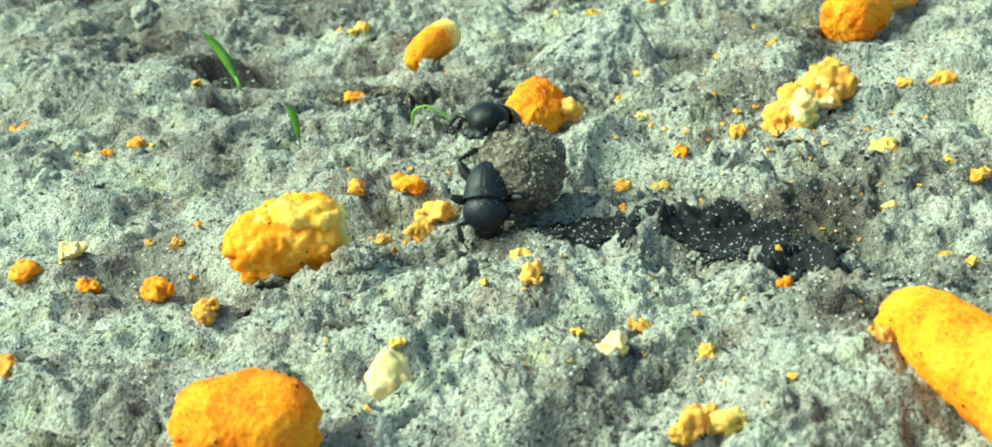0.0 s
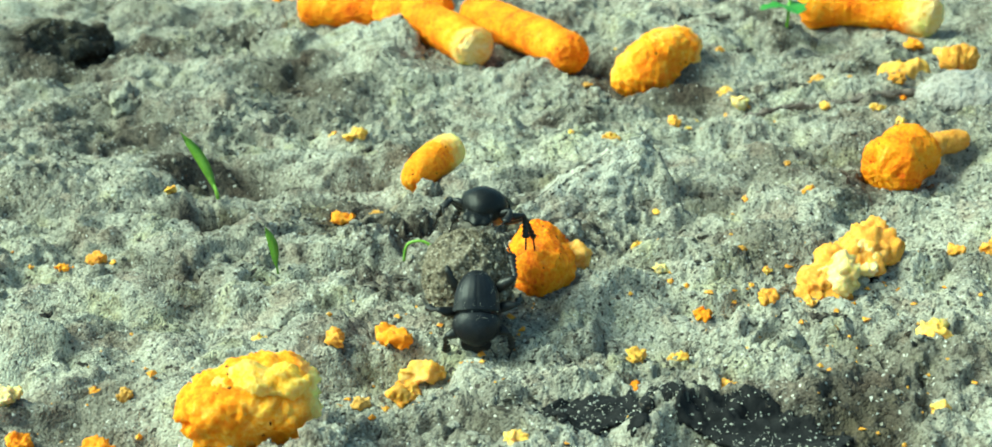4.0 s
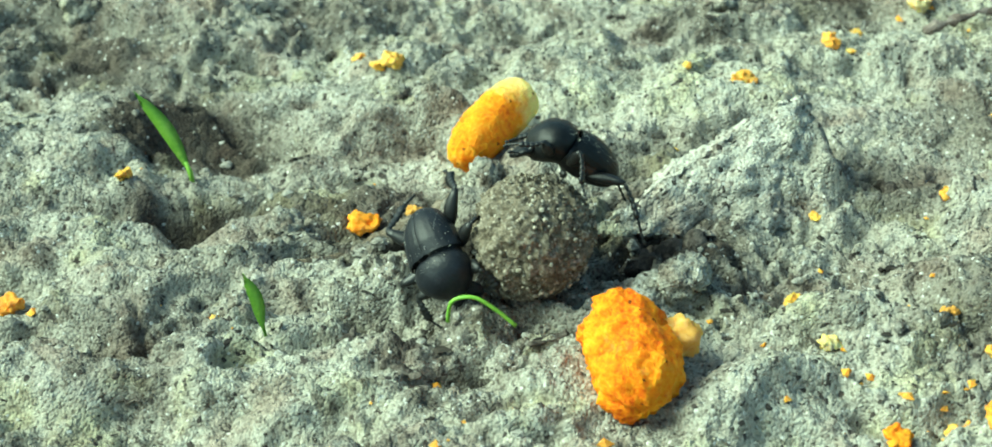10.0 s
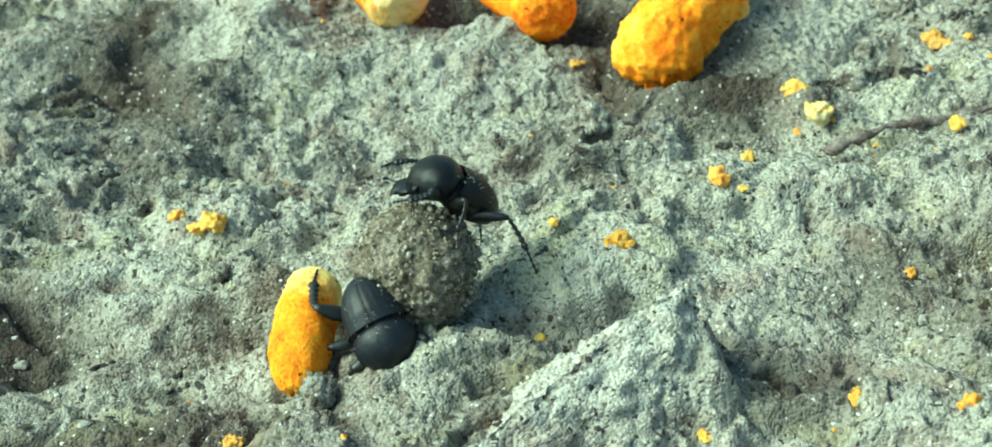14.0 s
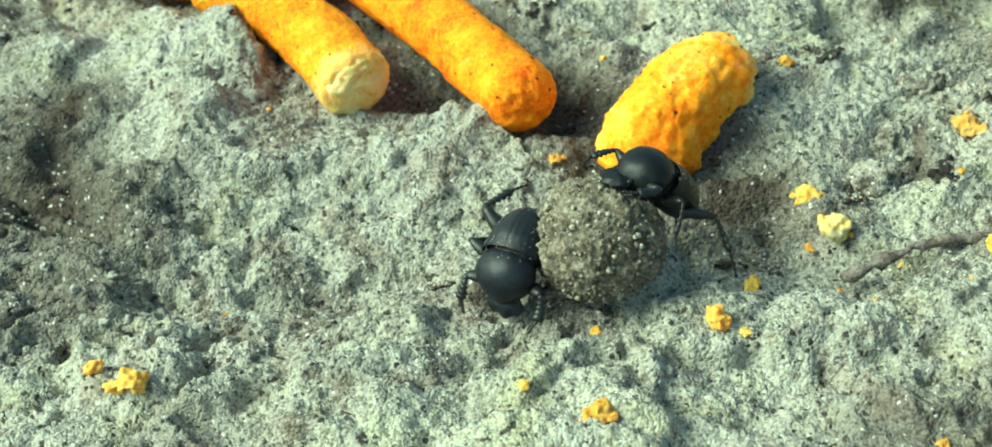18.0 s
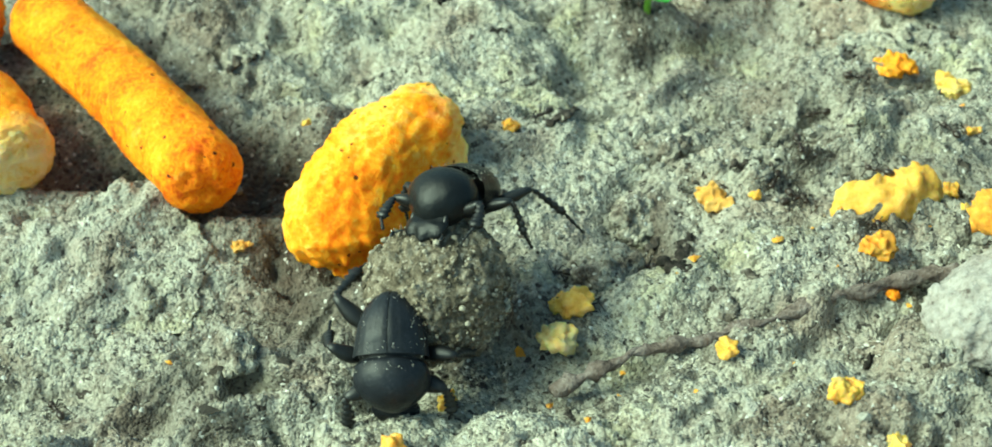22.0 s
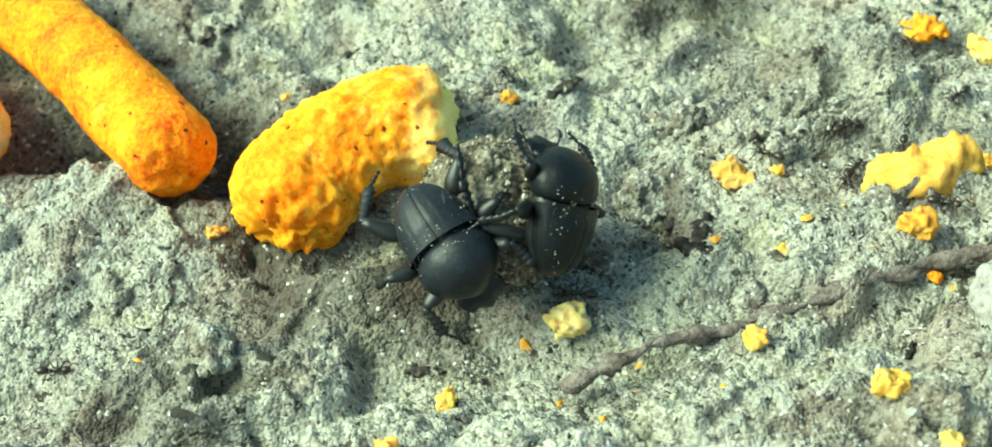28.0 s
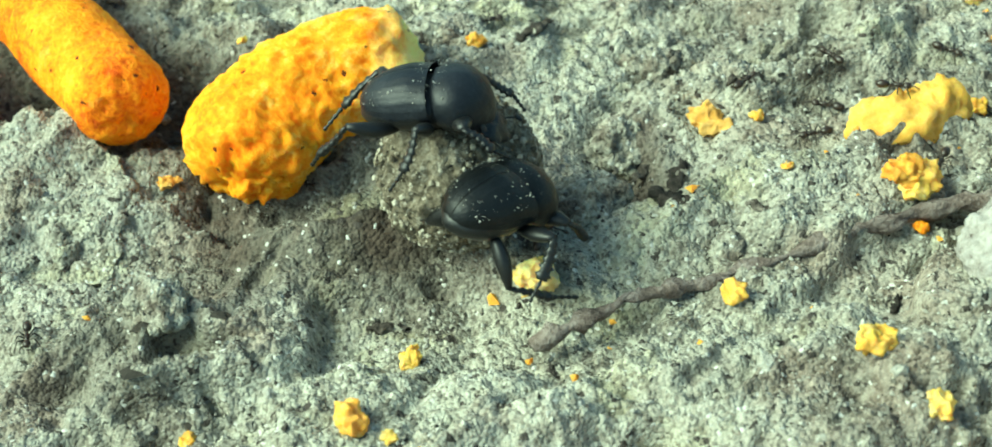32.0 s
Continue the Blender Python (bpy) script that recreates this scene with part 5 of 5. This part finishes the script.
# ---- what moves ----
BALL_ROWS = [
    (0.00, 0.70, -14.82, 1.09),
    (0.50, 0.69, -14.41, 1.09),
    (1.00, 0.67, -14.56, 1.09),
    (1.50, 0.06, -14.37, 1.09),
    (2.00, -0.08, -14.01, 1.08),
    (2.50, -0.14, -13.02, 1.06),
    (3.00, -0.06, -12.28, 1.04),
    (3.50, -0.29, -12.39, 1.05),
    (4.00, -0.38, -11.82, 1.07),
    (4.50, -0.44, -11.12, 1.10),
    (5.00, -0.49, -10.42, 1.12),
    (5.50, -0.55, -9.63, 1.13),
    (6.00, -0.85, -8.52, 1.06),
    (6.50, -2.42, -8.71, 1.05),
    (7.00, -2.42, -8.68, 1.05),
    (7.50, -2.38, -8.92, 1.05),
    (8.00, -2.18, -9.30, 1.05),
    (8.50, -1.49, -8.79, 1.04),
    (9.00, -1.08, -8.48, 1.04),
    (9.50, -0.82, -8.12, 1.05),
    (10.00, -0.54, -7.56, 1.07),
    (10.50, 0.13, -6.87, 1.11),
    (11.00, 0.65, -6.73, 1.16),
    (11.50, 0.50, -6.02, 1.11),
    (12.00, 0.01, -4.52, 1.07),
    (12.50, -0.17, -4.05, 1.07),
    (13.00, -0.10, -3.87, 1.07),
    (13.50, 0.12, -2.73, 1.07),
    (14.00, 0.16, -2.11, 1.07),
    (14.50, 0.18, -1.60, 1.07),
    (15.00, 0.20, -1.09, 1.07),
    (15.50, 0.24, -0.58, 1.07),
    (16.00, 0.52, -0.01, 1.06),
    (16.50, 1.20, 1.04, 1.02),
    (17.00, 1.72, 1.87, 0.96),
    (17.50, 2.72, 2.69, 0.89),
    (18.00, 3.83, 2.31, 0.99),
    (18.50, 4.29, 2.12, 1.03),
    (19.00, 4.47, 2.02, 1.05),
    (19.50, 4.46, 2.28, 1.02),
    (20.00, 4.47, 2.30, 1.02),
    (20.50, 4.50, 2.50, 1.00),
    (21.00, 4.99, 2.73, 0.99),
    (21.50, 6.49, 2.47, 1.06),
    (22.00, 6.29, 3.19, 1.01),
    (22.50, 6.66, 3.97, 0.98),
    (23.00, 7.27, 4.15, 0.99),
    (23.50, 7.18, 4.16, 0.99),
    (24.00, 7.04, 4.17, 0.99),
    (24.50, 7.04, 4.12, 0.99),
    (25.00, 7.05, 4.25, 0.99),
    (25.50, 7.07, 4.40, 0.99),
    (26.00, 7.08, 4.55, 0.98),
    (26.50, 7.14, 4.40, 0.99),
    (27.00, 7.16, 4.27, 0.99),
    (27.50, 7.16, 4.34, 0.99),
    (28.00, 7.15, 4.32, 0.99),
    (28.50, 7.11, 4.27, 0.99),
    (29.00, 7.24, 4.19, 0.99),
    (29.50, 7.20, 4.07, 1.00),
    (30.00, 7.15, 4.20, 0.99),
    (30.50, 7.19, 4.21, 0.99),
    (31.00, 7.19, 4.20, 0.99),
    (31.50, 7.12, 4.25, 0.99),
    (32.00, 7.12, 4.19, 0.99),
]
PULLER_ROWS = [
    (0.00, 0.23, -14.04, 2.00, 34.0, -2.6, 141.4),
    (0.50, 0.39, -13.52, 1.96, 33.8, -2.4, 141.6),
    (1.00, 0.54, -13.57, 1.91, 33.8, -2.3, 141.6),
    (1.50, 0.12, -13.63, 2.14, 32.4, -0.7, 158.5),
    (2.00, 0.16, -13.52, 2.36, 29.0, -1.3, 173.3),
    (2.50, 0.09, -12.47, 2.45, 28.3, -3.0, 178.7),
    (3.00, 0.17, -11.69, 2.54, 26.9, -4.8, -176.1),
    (3.50, 0.04, -11.83, 2.50, 32.1, -6.9, 175.2),
    (4.00, 0.05, -11.28, 2.46, 37.7, -9.1, 164.6),
    (4.50, 0.10, -10.61, 2.44, 42.8, -10.3, 152.6),
    (5.00, 0.16, -9.93, 2.41, 46.8, -10.2, 140.3),
    (5.50, 0.20, -9.16, 2.37, 49.1, -8.8, 129.1),
    (6.00, 0.01, -8.04, 2.23, 50.5, -6.0, 120.0),
    (6.50, -1.55, -8.21, 2.18, 46.5, 1.2, 110.8),
    (7.00, -1.54, -8.17, 2.14, 40.2, 5.5, 100.6),
    (7.50, -1.67, -8.33, 2.25, 36.9, 5.4, 104.9),
    (8.00, -1.62, -8.60, 2.34, 34.1, 6.9, 109.9),
    (8.50, -0.81, -8.00, 1.95, 43.9, 10.6, 106.4),
    (9.00, -0.27, -7.66, 1.61, 52.7, 13.3, 103.2),
    (9.50, -0.07, -7.38, 1.91, 47.0, 17.7, 100.8),
    (10.00, 0.16, -6.91, 2.23, 40.8, 21.5, 97.1),
    (10.50, 0.76, -6.30, 2.18, 45.3, 19.8, 98.7),
    (11.00, 0.72, -5.98, 2.54, 18.8, 23.2, 104.0),
    (11.50, 0.27, -5.32, 2.47, 16.8, 23.2, 107.6),
    (12.00, -0.52, -3.85, 2.41, 15.0, 23.7, 111.6),
    (12.50, -0.13, -3.37, 2.32, 33.6, 16.1, 110.8),
    (13.00, 0.51, -3.19, 2.22, 51.1, 10.6, 104.9),
    (13.50, 0.79, -2.08, 2.16, 49.9, 12.2, 104.5),
    (14.00, 0.88, -1.49, 2.09, 48.7, 14.1, 104.0),
    (14.50, 0.96, -1.01, 2.03, 47.5, 16.0, 103.5),
    (15.00, 1.03, -0.53, 1.96, 46.3, 17.9, 102.9),
    (15.50, 1.13, -0.06, 1.90, 45.1, 19.8, 102.3),
    (16.00, 1.45, 0.47, 1.83, 43.7, 21.1, 102.3),
    (16.50, 1.93, 1.62, 1.89, 50.8, 14.8, 109.4),
    (17.00, 2.24, 2.53, 1.94, 56.6, 7.2, 115.6),
    (17.50, 3.51, 3.22, 1.72, 57.3, 7.5, 113.3),
    (18.00, 4.88, 2.72, 1.67, 57.9, 7.9, 111.2),
    (18.50, 5.00, 2.94, 1.65, 56.2, -0.5, 142.8),
    (19.00, 4.77, 3.17, 1.55, 42.9, -1.4, 173.3),
    (19.50, 4.97, 3.22, 1.77, 51.3, 2.3, 150.3),
    (20.00, 5.20, 3.02, 2.02, 52.7, 9.0, 126.2),
    (20.50, 4.92, 3.39, 1.87, 51.4, 2.9, 148.9),
    (21.00, 5.12, 3.79, 1.72, 43.7, -0.9, 171.3),
    (21.50, 6.77, 3.38, 1.94, 40.3, 5.4, 158.8),
    (22.00, 6.72, 3.95, 2.04, 34.8, 11.1, 145.8),
    (22.50, 6.94, 4.81, 1.91, 41.1, 11.3, 145.2),
    (23.00, 8.18, 4.76, 1.87, 43.2, 14.3, 141.2),
    (23.50, 7.09, 4.99, 2.17, 32.4, 23.1, 110.6),
    (24.00, 7.32, 5.03, 2.16, 18.5, 28.9, 103.1),
    (24.50, 7.41, 5.01, 2.17, 20.7, 27.7, 107.0),
    (25.00, 7.73, 5.15, 1.65, 28.5, 15.0, 136.3),
    (25.50, 8.11, 4.48, 1.69, 31.8, -7.9, 165.4),
    (26.00, 7.74, 3.64, 1.53, 25.4, -19.1, -153.0),
    (26.50, 7.42, 3.19, 1.33, 7.4, 15.7, -101.0),
    (27.00, 7.49, 3.05, 1.23, 39.8, 31.4, -58.7),
    (27.50, 7.81, 3.31, 1.42, 75.6, 38.0, 20.0),
    (28.00, 7.94, 3.46, 1.55, 78.2, 34.2, 35.9),
    (28.50, 7.73, 3.22, 1.40, 67.9, 42.0, -0.9),
    (29.00, 7.68, 3.10, 1.53, -6.6, 13.0, -53.0),
    (29.50, 7.72, 3.07, 1.61, -8.3, 11.4, -52.8),
    (30.00, 7.76, 3.27, 1.65, -10.4, 10.9, -52.8),
    (30.50, 7.79, 3.29, 1.66, -11.9, 10.0, -53.7),
    (31.00, 7.78, 3.28, 1.68, -13.5, 8.5, -54.4),
    (31.50, 7.61, 3.23, 1.55, -13.7, 7.0, -54.3),
    (32.00, 7.51, 3.03, 1.38, -12.6, 7.7, -53.7),
]
PUSHER_ROWS = [
    (0.00, -0.17, -15.73, 0.84, -47.8, 0.8, 167.1),
    (0.50, -0.07, -15.40, 0.82, -50.9, -0.9, 165.9),
    (1.00, 0.02, -15.63, 0.81, -53.8, -2.9, 164.8),
    (1.50, -0.17, -15.57, 0.85, -55.0, -4.4, 174.5),
    (2.00, 0.14, -15.26, 0.89, -56.0, -4.9, -175.5),
    (2.50, 0.08, -14.27, 0.91, -53.1, -3.6, -178.2),
    (3.00, 0.16, -13.53, 0.92, -51.0, -2.2, 178.9),
    (3.50, -0.10, -13.64, 0.90, -52.1, -1.9, 179.4),
    (4.00, -0.23, -13.07, 0.89, -53.0, -2.2, 180.0),
    (4.50, -0.32, -12.37, 0.89, -53.9, -2.5, -179.4),
    (5.00, -0.40, -11.67, 0.88, -54.8, -2.8, -178.8),
    (5.50, -0.50, -10.87, 0.86, -55.7, -3.0, -178.2),
    (6.00, -0.82, -9.77, 0.78, -55.6, -3.4, -177.1),
    (6.50, -2.94, -9.80, 0.76, -42.7, 20.4, -165.2),
    (7.00, -3.41, -9.45, 0.77, -22.2, 33.3, -139.1),
    (7.50, -3.57, -9.47, 0.76, -21.2, 32.6, -138.5),
    (8.00, -3.57, -9.66, 0.76, -19.5, 31.0, -137.1),
    (8.50, -2.81, -9.12, 0.76, -22.8, 32.8, -144.8),
    (9.00, -2.34, -8.77, 0.75, -28.3, 35.9, -154.8),
    (9.50, -2.24, -8.40, 0.84, -36.7, 38.1, -172.3),
    (10.00, -2.13, -7.81, 0.93, -43.0, 37.9, 170.9),
    (10.50, -1.15, -7.43, 0.37, -36.8, 18.8, 176.0),
    (11.00, -0.76, -7.23, 0.59, -41.4, 24.4, 172.8),
    (11.50, -0.54, -6.87, 0.69, -26.3, 27.8, -154.6),
    (12.00, -0.66, -5.74, 0.81, -6.2, 20.1, -123.2),
    (12.50, -0.54, -5.30, 0.89, -18.0, 20.8, -140.7),
    (13.00, -0.18, -5.14, 0.98, -28.2, 18.6, -158.5),
    (13.50, -0.26, -3.90, 0.89, -29.2, 19.0, -163.6),
    (14.00, -0.52, -3.17, 0.81, -29.7, 19.3, -168.6),
    (14.50, -0.79, -2.56, 0.72, -30.0, 19.6, -173.5),
    (15.00, -1.07, -1.94, 0.63, -30.1, 19.8, -178.4),
    (15.50, -1.32, -1.32, 0.54, -30.0, 20.0, 176.8),
    (16.00, -1.33, -0.66, 0.43, -30.3, 20.2, 172.7),
    (16.50, -0.58, 0.44, 0.46, -29.6, 18.9, 175.6),
    (17.00, -0.00, 1.33, 0.47, -29.8, 17.5, 178.0),
    (17.50, 1.18, 2.38, 0.62, -26.6, 11.4, 162.3),
    (18.00, 2.47, 2.24, 0.93, -21.1, 3.0, 148.2),
    (18.50, 2.88, 2.05, 1.02, -25.7, 10.6, 153.3),
    (19.00, 3.01, 1.96, 1.09, -30.1, 18.0, 158.0),
    (19.50, 3.07, 2.19, 1.05, -26.7, 19.1, 159.1),
    (20.00, 3.15, 2.18, 1.05, -23.3, 20.1, 159.9),
    (20.50, 3.08, 2.21, 0.78, -29.9, 17.4, 160.3),
    (21.00, 3.46, 2.26, 0.55, -36.2, 14.6, 161.7),
    (21.50, 5.38, 1.70, 0.81, -35.1, 7.3, 166.6),
    (22.00, 5.60, 2.11, 0.96, -34.5, 0.4, 171.1),
    (22.50, 6.10, 2.82, 0.91, -34.5, 1.7, 173.2),
    (23.00, 6.49, 3.23, 1.41, -33.8, 23.6, 162.8),
    (23.50, 5.96, 3.77, 0.94, -38.7, 27.4, -157.3),
    (24.00, 5.96, 3.53, 1.23, -60.9, 27.8, -152.2),
    (24.50, 6.07, 3.38, 1.36, -53.8, 25.4, -159.1),
    (25.00, 5.96, 3.72, 1.33, -50.2, 23.0, -167.3),
    (25.50, 5.86, 4.08, 1.30, -45.0, 20.0, -174.0),
    (26.00, 5.75, 4.44, 1.26, -38.9, 16.4, -179.5),
    (26.50, 5.70, 4.51, 1.25, -32.8, 12.5, 175.7),
    (27.00, 5.84, 3.95, 0.65, -27.6, 32.4, -171.3),
    (27.50, 6.12, 3.67, 1.05, -26.2, 29.3, -169.2),
    (28.00, 6.45, 3.35, 1.45, -25.3, 26.2, -167.2),
    (28.50, 6.32, 3.53, 1.61, -12.3, 14.4, -135.7),
    (29.00, 6.35, 3.68, 1.76, 0.1, 2.3, -112.0),
    (29.50, 6.44, 3.59, 1.89, 2.4, -2.4, -112.2),
    (30.00, 6.53, 3.74, 2.01, 3.5, -6.9, -113.1),
    (30.50, 6.65, 3.76, 2.06, 4.6, -7.0, -112.5),
    (31.00, 6.72, 3.78, 2.11, 6.0, -7.5, -111.9),
    (31.50, 6.75, 3.98, 2.18, 8.7, -9.4, -109.6),
    (32.00, 6.85, 4.02, 2.23, 10.2, -9.3, -106.7),
]


def motions():
    # the ball rolls without slipping along its way
    turn, last, keys = Matrix.Identity(4), None, []
    for t, x, y, z in BALL_ROWS:
        here = Vector((x, y, 0))
        if last is not None and (here - last).length > 1e-4:
            d = here - last
            turn = Matrix.Rotation(d.length / 1.03, 4, Vector((-d.y, d.x, 0)).normalized()) @ turn
        last = here
        keys.append((t, at(x, y, z) @ turn))
    walk(BALL, keys)
    walk(PULLER, [(t, at(*p)) for t, *p in PULLER_ROWS])
    walk(PUSHER, [(t, at(*p)) for t, *p in PUSHER_ROWS])
    for legs, phase in ((PULLER_LEGS, 0.0), (PUSHER_LEGS, 1.3)):
        for n, leg in enumerate(legs):
            rest = leg.matrix_basis.copy()
            rows = []
            for k in range(65):
                t = k * 0.5
                calm = 0.35 if t > 26.5 else 1.0
                a = t * 2.9 + n * 2.1 + phase
                fold = 130 * min(1.0, max(0.0, (t - 25.0) / 2.0)) if legs is PULLER_LEGS and n % 3 == 2 else 0.0
                rows.append((t, rest @ pose(0, 0, 0, fold) @ pose(0, 0, 0, calm * 8 * math.sin(a * 1.3), calm * 7 * math.cos(a), calm * 13 * math.sin(a))))
            walk(leg, rows)
    walk(SLIM, [(0.0, at(-1.35, -2.45, 0.02, 0, -4, 60)), (12.0, at(-1.35, -2.45, 0.02, 0, -4, 60)), (13.4, at(-1.6, -2.7, 0.02, 0, -4, 68)), (14.5, at(-1.75, -2.65, 0.02, 8, -3, 98)),
                (15.6, at(-1.80, -2.50, 0.03, 14, 0, 125)), (16.3, at(-2.0, -2.15, 0.02, 20, 0, 151)), (32.0, at(-2.0, -2.15, 0.02, 20, 0, 151))])
    walk(LUMP, [(0.0, at(1.30, -9.55, 0.02, 0, 0, -25)), (1.0, at(1.30, -9.55, 0.02, 0, 0, -25)), (2.5, at(1.35, -9.5, 0.02, 0, 0, -15)), (4.5, at(1.2, -9.8, 0.02, 0, 0, 0)),
                (6.0, at(1.05, -9.95, 0.0, 0, 0, 5)), (7.5, at(0.9, -10.05, 0.0, 0, 0, 5)), (32.0, at(0.9, -10.05, 0.0, 0, 0, 5))])
    walk(BEAN, [(0.0, at(5.62, 6.45, 0.30, 62, -4, 46)), (20.5, at(5.62, 6.45, 0.30, 62, -4, 46)), (22.0, at(5.6, 6.6, 0.38, 50, -6, 45)), (23.0, at(5.55, 6.65, 0.42, 35, -6, 42)),
                (24.5, at(5.55, 6.60, 0.42, 25, -6, 38)), (26.5, at(5.38, 6.55, 0.45, 16, -6, 20)), (32.0, at(5.38, 6.55, 0.45, 14, -6, 18))])
    walk(PALE_BIT, [(0.0, at(7.72, 3.15, 0.05, 0, 0, -30)), (20.5, at(7.72, 3.15, 0.05, 0, 0, -30)), (22.0, at(7.85, 2.90, 0.05, 0, 0, 10)), (23.0, at(7.95, 2.82, 0.05, 0, 0, 30)),
                    (24.5, at(8.05, 2.90, 0.05, 0, 0, 30)), (26.5, at(7.95, 3.05, 0.05, 0, 0, 45)), (32.0, at(7.85, 3.0, 0.05, 0, 0, 45))])
    walk(FLAKY_BIT, [(0.0, at(7.45, 3.95, 0.05)), (20.5, at(7.45, 3.95, 0.05)), (22.0, at(8.2, 3.5, 0.05, 0, 0, 20)), (24.0, at(8.7, 3.3, 0.05, 0, 0, 20)), (26.5, at(9.85, 3.3, 0.18, 0, 0, 40)),
                     (28.0, at(11.05, 3.75, 0.22, 0, 0, 60)), (29.0, at(11.6, 3.40, 0.32, 0, 0, 70)), (30.0, at(12.05, 3.45, 0.34, 0, 0, 80)), (32.0, at(12.75, 3.4, 0.42, 0, 0, 95))])
    # each ant wanders round its own spot
    for n, (ob, (x, y, reach, start)) in enumerate(zip(ANTS, ANT_SPOTS)):
        rows = []
        for k in range(33):
            a = 0.35 * k * (1 if n % 2 else -1) + n * 1.7
            px, py = x + reach * math.cos(a), y + reach * 0.7 * math.sin(a)
            head = math.degrees(math.atan2(0.7 * math.cos(a), -math.sin(a))) + (180 if n % 2 == 0 else 0) - 90
            rows.append((float(k), at(px, py, z_soil(px, py) + 0.02 + start, 0, 0, head)))
        walk(ob, rows)


ANT_SPOTS = [(12.75, 8.0, 0.3, 0), (12.3, 6.35, 0.2, 0), (11.9, 5.25, 0.25, 0), (14.3, 6.4, 0.25, 0), (8.1, 8.3, 0.3, 0), (12.1, 5.6, 0.25, 0), (15.2, 7.8, 0.3, 0), (12.9, 5.0, 0.10, 0.70),
             (11.4, 6.0, 0.25, 0), (13.6, 8.1, 0.3, 0), (12.9, 3.85, 0.25, 0.1), (8.0, 4.2, 0.2, 0), (8.2, 3.6, 0.2, 0), (9.3, 4.6, 0.4, 0), (1.1, 3.7, 0.5, 0), (2.6, 8.2, 0.25, 1.35)]
motions()
